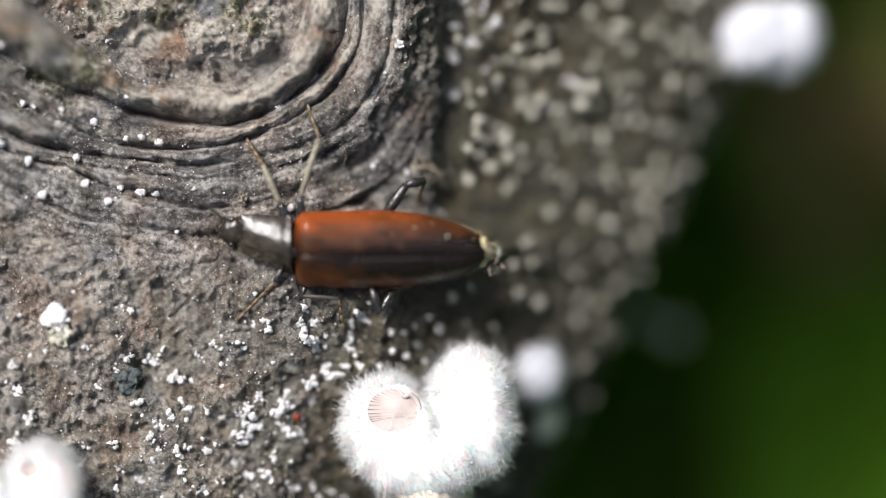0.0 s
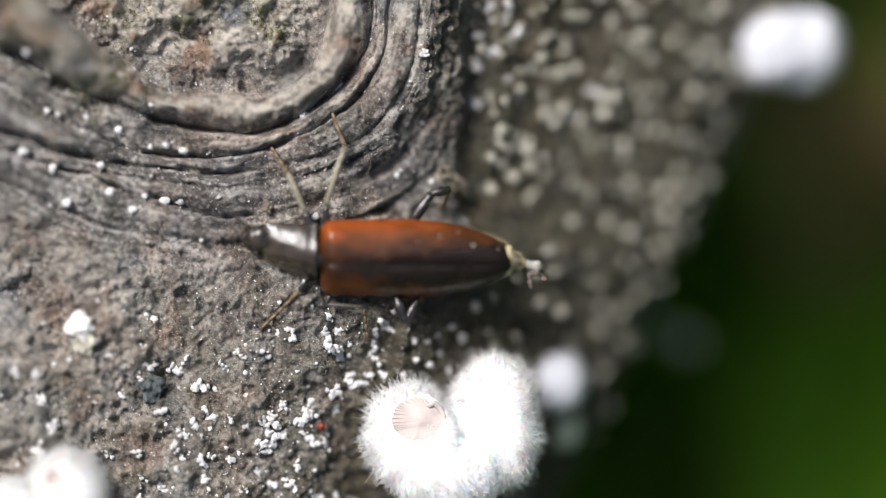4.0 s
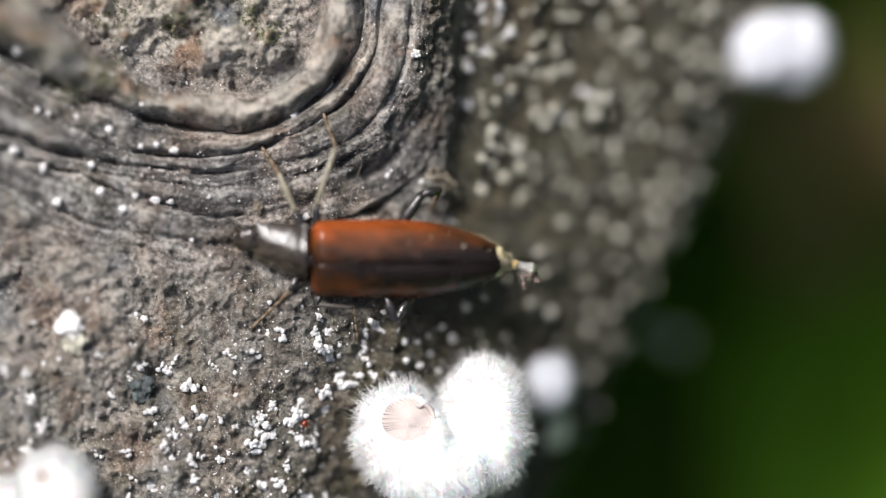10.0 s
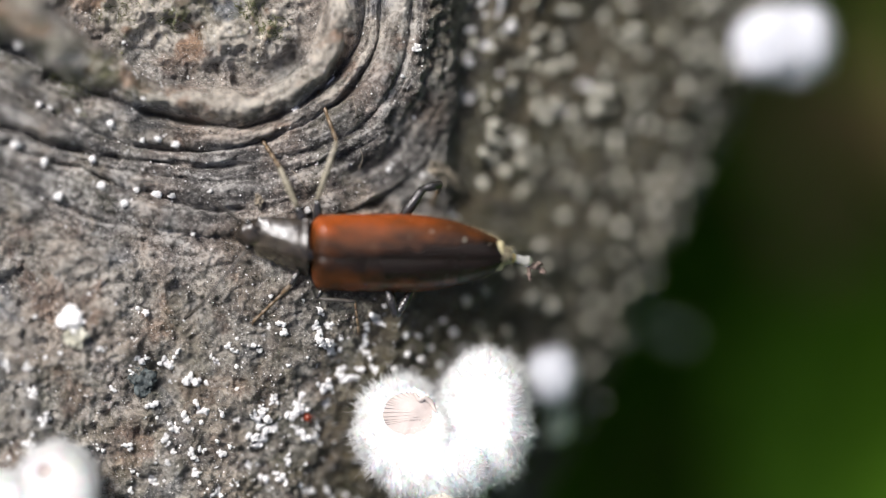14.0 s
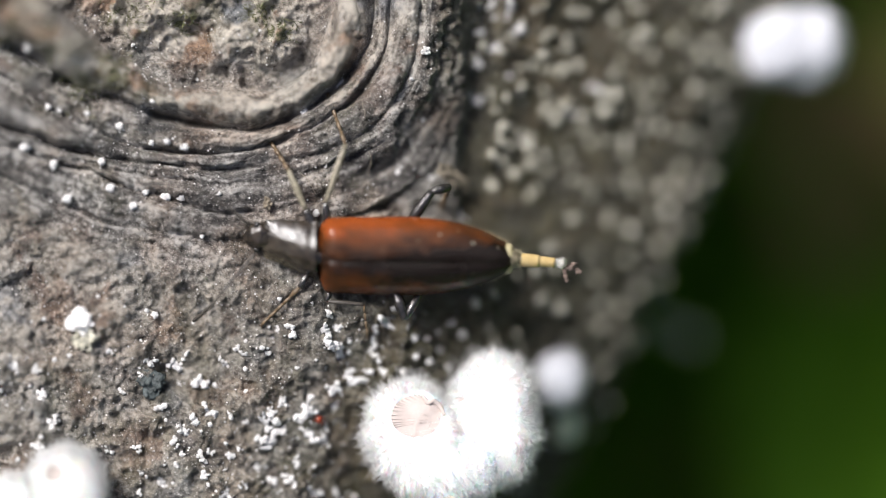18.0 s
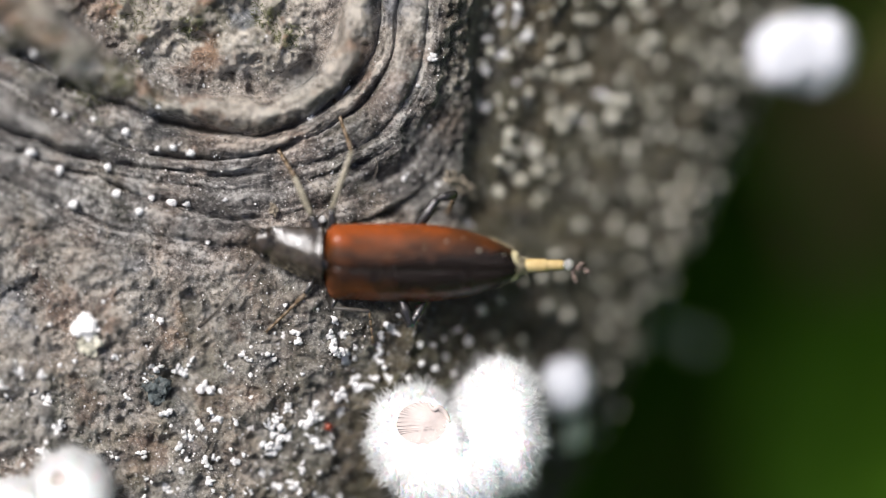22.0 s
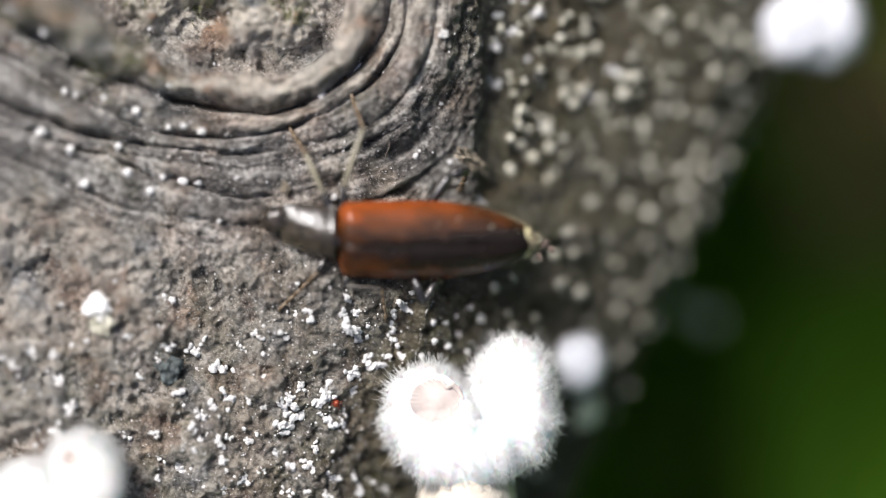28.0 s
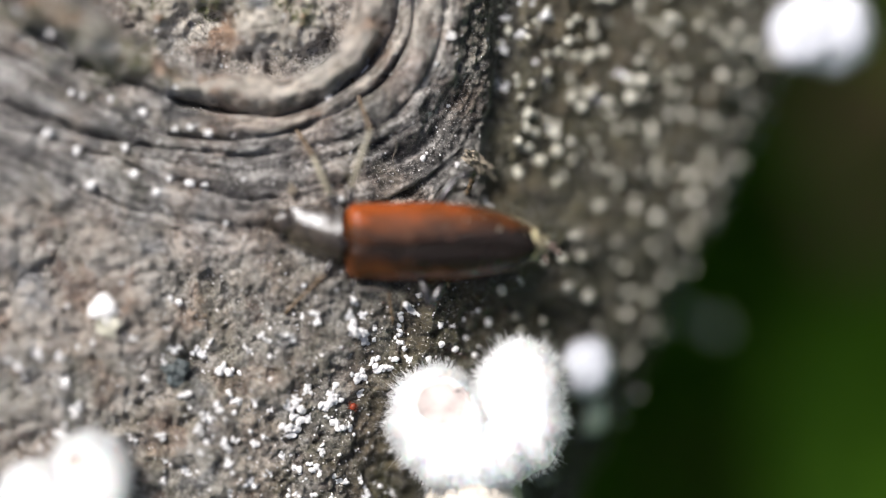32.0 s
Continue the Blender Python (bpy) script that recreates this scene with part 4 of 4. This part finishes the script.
CLUMPS_BELOW = [  # plan place and half length of the clumps below the beetle
    (-4.94, -2.61, 0.26), (-5.38, -2.56, 0.08), (-3.85, -2.61, 0.26), (-3.39, -2.52, 0.17), (-3.76, -3.04, 0.24), (-3.33, -3.27, 0.24),
    (-3.29, -3.51, 0.09), (-3.76, -2.05, 0.15), (-6.69, -3.23, 0.11), (-6.54, -3.40, 0.09), (-7.22, -3.60, 0.11), (-7.10, -3.79, 0.09),
    (-5.72, -3.32, 0.11), (-1.76, -2.37, 0.17), (-2.06, -2.15, 0.13), (-2.21, -2.58, 0.17), (-2.23, -2.95, 0.11), (-2.25, -3.42, 0.11),
    (-1.99, -3.98, 0.17), (-2.47, -3.98, 0.11), (-2.92, -3.98, 0.13), (-2.88, -4.29, 0.26), (-3.48, -4.57, 0.26), (-3.42, -5.13, 0.19),
    (-4.32, -5.13, 0.23), (-4.51, -5.43, 0.28), (-5.22, -5.00, 0.19), (-5.57, -5.32, 0.15), (-5.85, -5.54, 0.19), (-5.54, -5.66, 0.26),
]
CLUMPS_LOW = [  # the same, further from it
    (-6.43, -5.66, 0.15), (-5.44, -6.03, 0.23), (-5.11, -5.97, 0.15), (-5.91, -6.25, 0.19), (-5.63, -6.35, 0.26), (-4.23, -6.22, 0.26),
    (-3.85, -6.25, 0.17), (-4.51, -5.97, 0.11), (-3.71, -5.92, 0.11), (-7.65, -5.32, 0.23), (-6.99, -5.43, 0.11), (-8.15, -5.54, 0.19),
    (-7.91, -4.35, 0.26), (-8.06, -4.29, 0.19), (-9.64, -3.68, 0.23), (-8.80, -3.73, 0.23), (-9.83, -2.98, 0.11), (-10.90, -3.32, 0.09),
    (-8.43, -3.49, 0.11), (-9.27, -5.13, 0.19), (-9.92, -4.10, 0.08), (-10.54, -4.65, 0.09), (-13.19, -4.72, 0.19), (-12.82, -5.60, 0.23),
    (-14.69, -4.20, 0.15), (-15.06, -3.97, 0.15), (-13.29, -6.44, 0.23), (-10.95, -6.63, 0.15), (-10.02, -6.53, 0.15), (-8.75, -7.04, 0.11),
]
CLUMPS_FAR = [  # the same, by the fungi
    (-9.18, -7.69, 0.19), (-9.93, -7.34, 0.09), (-9.98, -7.99, 0.11), (-7.81, -7.37, 0.17), (-8.49, -5.88, 0.21), (-8.80, -6.25, 0.15),
    (-14.13, -3.73, 0.23), (-13.38, -3.82, 0.15), (-4.98, -7.60, 0.23), (-5.44, -7.69, 0.13), (-4.14, -8.07, 0.19), (-3.48, -7.97, 0.11),
    (-7.12, -8.06, 0.23), (-7.87, -6.85, 0.17), (-7.59, -6.66, 0.11), (-6.94, -6.76, 0.15), (-9.27, -7.69, 0.17), (-5.72, -8.53, 0.19),
    (-3.30, -8.49, 0.17), (-6.47, -7.75, 0.13), (-4.79, -7.00, 0.15), (-6.00, -7.19, 0.13), (1.19, 0.97, 0.17), (-2.36, -8.49, 0.09),
    (-4.42, -8.64, 0.17), (-7.78, -8.42, 0.15),
]
CLUMPS_SHOULDER = [  # the brightest clumps on the shoulder of the log
    (1.66, 7.99, 0.18), (3.00, 7.93, 0.23), (1.89, 7.10, 0.16), (2.49, 6.54, 0.18), (3.39, 7.17, 0.23), (1.38, 5.99, 0.16), (1.90, 6.09, 0.20),
    (1.98, 4.80, 0.20), (1.71, 5.04, 0.16), (3.30, 5.22, 0.25), (3.56, 3.48, 0.29), (2.71, 7.50, 0.16), (2.23, 8.10, 0.16), (5.15, 4.41, 0.20),
    (1.00, 6.36, 0.14), (4.26, 7.76, 0.18), (5.82, 5.29, 0.18),
]
DOTS = [
    (-13.56, 6.75, 0.22), (-12.92, 4.80, 0.13), (-11.64, 4.59, 0.11), (-10.61, 4.16, 0.16), (-13.67, 3.49, 0.16), (-12.77, 2.87, 0.18), (-0.49, 4.35, 0.07), (-7.90, 0.52, 0.1),
    (-4.50, 4.64, 0.13), (-8.46, 3.46, 0.12), (-9.02, 3.65, 0.11), (-9.58, 3.61, 0.1), (-10.90, 2.11, 0.17), (-9.77, 1.98, 0.13), (-9.12, 1.78, 0.16),
    (-8.61, 1.77, 0.14), (-7.34, 1.94, 0.1), (-10.15, 1.53, 0.15), (-11.18, 3.00, 0.12), (-1.34, 2.63, 0.08), (-1.22, 2.80, 0.08), (-3.83, 2.84, 0.07),
    (-4.11, 1.26, 0.12), (-9.49, -2.10, 0.14), (-3.74, -1.98, 0.12), (-0.96, 5.76, 0.08), (-0.12, 2.39, 0.12), (-12.30, 1.74, 0.15),
]

DOTS_BEHIND = [
    (-1.90, -2.37, 0.08), (-2.09, -3.61, 0.11), (-2.18, -3.17, 0.14), (-0.48, -2.84, 0.08), (-0.95, -3.41, 0.11), (-0.48, -3.60, 0.14), (-0.01, -3.31, 0.08),
    (0.18, -3.79, 0.11), (-0.92, -2.84, 0.14), (-0.10, -2.65, 0.08), (-1.33, -3.92, 0.11), (0.75, -2.78, 0.14), (-1.74, -4.27, 0.08), (-2.50, -4.27, 0.11),
    (-2.80, -4.27, 0.14), (0.37, -2.37, 0.08), (1.13, -3.31, 0.11), (-1.60, -1.81, 0.14), (-3.03, -3.33, 0.08),
]


def scatter_granules():
    r = np.random.default_rng(11)
    label = "small chalk-white lichen granule on grey wood"
    for k, (x, y, size) in enumerate(CLUMPS_BELOW + CLUMPS_LOW + CLUMPS_FAR + CLUMPS_SHOULDER):
        clump(x, y, size, k + 60)
    for k, (x, y, size) in enumerate(DOTS + DOTS_BEHIND):
        set_granule("lichen_granule", GRANULE_SHAPES[k % 5], x, y, size * (0.7 + 0.3 * r.random()), r.uniform(0, 360), label)
    count = 0
    while count < 170:
        x, y = r.uniform(-15, 0.8), r.uniform(-8.5, 7.5)
        low = 1 / (1 + math.exp((y + 2.0) / 0.8))
        near = math.exp(-((x + 5) / 4.0) ** 2)
        chance = 0.05 + low * (0.25 + 0.75 * near) + 0.10 * (x < -7)
        if r.random() > chance or (-6.0 < x < 2.2 and -1.2 < y < 2.0):
            continue
        size = 0.025 + 0.06 * r.random() ** 1.6
        set_granule("lichen_granule", GRANULE_SHAPES[count % 5], x, y, size, r.uniform(0, 360), label)
        count += 1
    # specks too many to count
    bits = []
    while len(bits) < 2600:
        x, y = r.uniform(-16, 0.8), r.uniform(-9, 8)
        if field(np.array([x]), np.array([y]), 2.0, 2, 31)[0] < r.uniform(-0.7, 0.5):
            continue
        p, n = on_wood(x, y)
        s = 0.010 + 0.026 * r.random() ** 2
        v, f = BALLS[1]
        bits.append((v * s * r.uniform(0.7, 1.3, 3) + p + n * s * 0.4, f))
    ob = new("lichen_specks", mesh_of("lichen_specks", joined(bits), GRANULE))
    tagged(ob, "fine white lichen specks strewn over the wood", "lichen", kind="stuff")
    # the drab warts on the flank
    bits, count = [], 0
    while count < 760:
        a, s = r.uniform(-16, 16), r.uniform(-4.5, 15)
        p, n = on_log(a, s)
        if p[0] < 1.0 and p[1] > -1 or p[0] < 0.5 - 0.5 * (p[1] + 1) and p[1] > -6 or p[1] < -6 and p[0] < 0:
            continue
        if r.random() > 0.38 + 0.62 * float(rise(np.array(p[1] + 0.25 * p[0]), 1.0, 4.5)):
            continue
        size = 0.06 + 0.12 * r.random() ** 1.8 + 0.02 * (s > 2)
        count += 1
        if count <= 290:
            bright = s < 4 and r.random() < 0.4
            ob = new("lichen_wart", (GRANULE_SHAPES if bright else WART_SHAPES)[count % 5])
            up = Vector(n).to_track_quat("Z", "Y").to_matrix().to_4x4()
            ob.matrix_basis = Matrix.Translation(Vector(p) * MM) @ up @ pose(0, 0, 0, 0, 0, r.uniform(0, 360)) @ Matrix.Diagonal((size * 1.1, size * r.uniform(0.7, 1.1), size, 1))
            tagged(ob, "chalk-white lichen wart on the log's shoulder" if bright else "pale beige lichen wart on the log's flank", "lichen", "beige warts on the flank")
        else:
            bits.append(lump(p + n * size * 0.4, size * r.uniform(0.85, 1.15, 3), len(bits), 0.3, 1.5))
    ob = new("lichen_crust", mesh_of("lichen_crust", joined(bits), GRANULE_DULL))
    tagged(ob, "beige warty lichen crust on the log's flank", "lichen", kind="stuff")


scatter_granules()


def plate(x, y, rx, ry, thick, turn, seed, material, name, label, lift=0.0, tilt=0.0):
    """A ragged flake lying on the wood."""
    p, n = on_wood(x, y)
    v, f = BALLS[4]
    w = []
    for q in v:
        k = 1 + 0.6 * noise.noise(Vector((q[0] * 1.7, q[1] * 1.7, seed))) + 0.3 * noise.noise(Vector((q[0] * 5, q[1] * 5, seed)))
        up = q[2] * thick + 0.16 * noise.noise(Vector((q[0] * 2.5, q[1] * 2.5, seed + 5))) + 0.1 * noise.noise(Vector((q[0] * 7, q[1] * 7, seed + 9)))
        w.append((q[0] * rx * k, q[1] * ry * k, up + 0.08))
    ob = new(name, mesh_of(name, (w, f), material))
    up = Vector(n).to_track_quat("Z", "Y").to_matrix().to_4x4()
    ob.matrix_basis = Matrix.Translation(Vector(p + n * lift) * MM) @ up @ pose(0, 0, 0, tilt, 0, turn)
    return tagged(ob, label, "flake")


plate(-9.59, -4.31, 0.55, 0.42, 0.2, 75, 8, LICHEN, "lichen_flake", "dark blue-grey lichen flake with ragged edges")
plate(-11.88, -2.29, 0.45, 0.42, 0.16, 10, 5, GRANULE, "lichen_flake", "ragged chalk-white lichen flake on the wood")
plate(-11.76, -2.85, 0.42, 0.35, 0.12, 60, 6, GRANULE_DULL, "lichen_flake", "pale grey lichen flake")
plate(-0.51, 6.70, 0.17, 0.14, 0.12, 10, 8, GRANULE, "lichen_flake", "small bright white lichen flake on the knot's edge")
plate(-3.40, 5.57, 0.18, 0.09, 0.06, -20, 9, GRANULE, "lichen_flake", "small white lichen flake in a groove")
plate(0.50, 2.48, 0.26, 0.75, 0.09, -12, 12, BARK, "bark_flake", "curled brown bark flake with a pale edge", 0.15, 20)
plate(-5.74, 1.60, 0.22, 0.12, 0.1, 30, 15, BARK, "bark_flake", "small tan splinter beside the beetle's head", 0.1)


def moss_tuft(x, y, spread, count, seed):
    """A tuft of short green shoots."""
    p, n = on_wood(x, y)
    ob = thing("moss_tuft", p, "small tuft of yellow-green moss in a hollow of the wood", "moss", "moss tufts on the knot")
    r = np.random.default_rng(seed)
    roots, ways = [], []
    for k in range(count):
        q = r.normal(0, spread, 2)
        g, m = on_wood(p[0] + q[0], p[1] + q[1])
        roots.append(g - p)
        ways.append(m + r.normal(0, 0.6, 3))
    tagged(part("moss_cushion", hairs(np.array(roots), np.array(ways), 0.4, 0.022, seed), MOSS, ob), kind="stuff")


for k, (x, y, spread) in enumerate(((-10.24, 8.09, 0.5), (-6.02, 8.01, 0.35), (-8.46, 7.64, 0.3), (-5.27, 7.26, 0.2), (-11.83, 5.40, 0.35), (-10.80, 5.96, 0.3))):
    moss_tuft(x, y, spread, 90, k + 70)


def fibre(x, y, length, turn, seed):
    """A thin dry thread lying on the wood."""
    r = np.random.default_rng(seed)
    line, way = [], turn
    for k in range(7):
        p, n = on_wood(x, y)
        line.append(p + n * (0.05 + 0.06 * math.sin(k * 0.5) ** 2))
        way += r.normal(0, 0.35)
        x, y = x + math.cos(way) * length / 6, y + math.sin(way) * length / 6
    ob = new("plant_fibre", mesh_of("plant_fibre", tube(np.array(line) - line[0], [0.012, 0.014, 0.008], 5, 20), STRAW))
    ob.location = Vector(line[0]) * MM
    tagged(ob, "thin pale dry plant fibre on the wood", "fibre", "fibres on the wood")


fibre_rng = random.Random(6)
for k in range(12):
    fibre(fibre_rng.uniform(-14, 0.5), fibre_rng.uniform(-7.5, 7), fibre_rng.uniform(0.4, 1.0), fibre_rng.uniform(0, 6.28), k)


# ---- ground and grass under the log ----
def build_ground():
    v = [(-200000, -200000, 0), (200000, -200000, 0), (200000, 200000, 0), (-200000, 200000, 0)]
    ob = new("ground", mesh_of("ground", (v, [(0, 1, 2, 3)]), SOIL, False))
    ob.location = (0, 0, -42 * MM)
    tagged(ob, "dark mossy soil under grass", "ground", kind="structure")
    k = 64
    # added ring, out of view: blocks low skylight and bounces green
    v = [(6000 * math.cos(6.2832 * i / k), 6000 * math.sin(6.2832 * i / k), z) for z in (-200, 3000) for i in range(k)]
    ob = new("unseen_green_ring", mesh_of("unseen_green_ring", (v, [(i, (i + 1) % k, k + (i + 1) % k, k + i) for i in range(k)]), RING_GREEN))
    tagged(ob, "unseen dark green ring, added to dim and tint the skylight", "woodland", kind="structure")
    r = np.random.default_rng(3)
    bits = []
    for k in range(22000):
        far, round_ = (650 if k % 2 else 60) * r.random() ** 0.7, r.uniform(0, 6.283)
        x, y = far * math.cos(round_), far * math.sin(round_)
        across_log = x * ACROSS[0] + y * ACROSS[1]
        if -42 < across_log < 5.5 and abs(x * AX[0] + y * AX[1]) < 145:
            continue
        h, w, g = r.uniform(8, 22) * (1 + far / 300), r.uniform(0.8, 2.4), r.uniform(0, 6.28)
        lean = r.normal(0, 0.4, 2) * h
        s = np.array((math.cos(g), math.sin(g), 0)) * w
        base, mid, tip = np.array((x, y, -43)), np.array((x + lean[0] * 0.35, y + lean[1] * 0.35, -43 + h * 0.65)), np.array((x + lean[0], y + lean[1], -43 + h))
        v = [base - s * 0.5, base + s * 0.5, mid + s * 0.45, mid - s * 0.45, tip]
        bits.append((v, [(0, 1, 2, 3), (3, 2, 4)]))
    ob = new("grass", mesh_of("grass", joined(bits), GRASS))
    tagged(ob, "dense dark green grass in shade", "grass", kind="stuff")


build_ground()


def leaf(name, x, y, z, length, width, turn, tilt, material, label):
    """A broad leaf, folded a little along its midrib, on a stalk down to the soil."""
    ob = thing(name, (x, y, -43), label, "leaf")
    m = np.array((pose(0, 0, 0, 0, 0, turn) @ pose(0, 0, 0, 0, tilt, 0)).to_3x3())
    v, f, n = [], [], 14
    for i in range(n):
        u = i / (n - 1)
        w = width * math.sin(math.pi * min(1, u * 0.96 + 0.04)) ** 0.8
        for j in (-1, -0.5, 0, 0.5, 1):
            q = np.array((length * (u - 0.5), w * j * 0.5, 0.12 * w * abs(j) - 0.12 * length * (u - 0.4) ** 2 + 0.02 * width * math.sin(9 * u + j)))
            v.append(m @ q + np.array((0, 0, z + 43)))
    for i in range(n - 1):
        for j in range(4):
            f.append((i * 5 + j, i * 5 + j + 1, (i + 1) * 5 + j + 1, (i + 1) * 5 + j))
    part("blade", (v, f), material, ob)
    part("midrib", tube([v[i * 5 + 2] for i in range(n)], [0.25, 0.15, 0.08], 6), material, ob)
    part("stalk", tube([v[2], v[2] * (1, 1, 0.5), v[2] * (1, 1, 0.0)], [0.25, 0.25, 0.3], 6, 8), material, ob)


leaf("green_leaf", 17.9, -7.33, -26, 19, 12, 78, 12, LEAF, "broad fresh green leaf beside the log")
leaf("green_leaf", 14.40, 1.02, -29, 7, 4, 30, 10, LEAF, "small green leaf beside the log")
leaf("green_leaf", 15.56, -2.47, -29, 11, 7, 120, 8, LEAF, "small green leaf beside the log")
leaf("green_leaf", 14.81, -7.81, -31, 12, 6, 95, 8, LEAF, "green leaf lying low in the grass")
leaf("dead_leaf", 9.33, -9.63, -30, 7, 3, 60, 8, DEAD, "brown withered leaf beside the log")
leaf("dead_leaf", 17.2, 5.0, -26, 13, 7.5, 75, 8, DEAD, "brown withered leaf beside the log")


# ---- what moves ----
REACH = [  # seconds, how far the tube's tip stands out behind the wing cases
    (0, 0.62), (1, 0.68), (2, 0.78), (3, 0.8), (3.5, 1.05), (4.5, 1.15), (5.5, 1.2), (6, 1.72), (6.5, 1.2), (7, 0.82), (8, 0.98), (9, 1.24), (10, 1.25), (11, 1.34), (12, 1.68),
    (13, 1.0), (14, 1.1), (14.5, 1.2), (15.5, 1.4), (16.5, 1.5), (17, 1.65), (18, 1.95), (19, 2.35), (20, 2.0), (21, 2.25), (21.9, 2.1), (22.5, 0.85), (23, 0.75), (24, 0.55), (25, 0.5), (26.5, 0.45), (28, 0.4), (30, 0.42), (32, 0.38),
]


def motions():
    tip = np.array((3.35, 0, 0.58))
    for k, tube_part in enumerate(SLEEVES):
        rows = []
        for t, reach in REACH:
            base = float(np.interp(reach, (0.2, 0.8, 1.2, 1.72, 2.25), (0.0, 0.15, 0.32, 0.78, 1.38)))
            second = float(np.interp(reach, (0.2, 0.8, 1.2, 1.72, 2.25), (0.1, 0.4, 0.58, 1.2, 2.03)))
            out = (base, second, reach, reach)[k]
            # the crumb hangs under the tube at first and then sticks to its end
            stuck = min(max((t - 12) / 1.6, 0), 1)
            off = (-0.3 + 0.28 * stuck, -0.27 + 0.14 * stuck) if k == 3 else (0, 0)
            lean = float(np.interp(t, (0, 14, 17, 19, 21, 32), (-10, -11, -6, -2, 3, 0)))
            c, q = math.cos(radians(lean)), math.sin(radians(lean))
            p = body_frame(tip + np.array(((out + off[0]) * c - off[1] * q, (out + off[0]) * q + off[1] * c, 0)))
            rows.append((t, pose(p[0] * MM, p[1] * MM, p[2] * MM, 0, 0, lean - 1.2)))
        walk(tube_part, rows)
    rows = []
    for t, x, y in ((0, -3.97, -5.69), (3, -3.91, -5.69), (9, -4.16, -5.59), (13, -4.10, -5.61), (19, -3.97, -5.57), (23, -3.87, -5.63), (28, -4.04, -5.57), (30, -3.87, -5.67), (32, -3.69, -5.58)):
        p, _ = on_wood(x, y)
        rows.append((t, pose(p[0] * MM, p[1] * MM, p[2] * MM, 0, 0, 70)))
    walk(mite, rows)


motions()
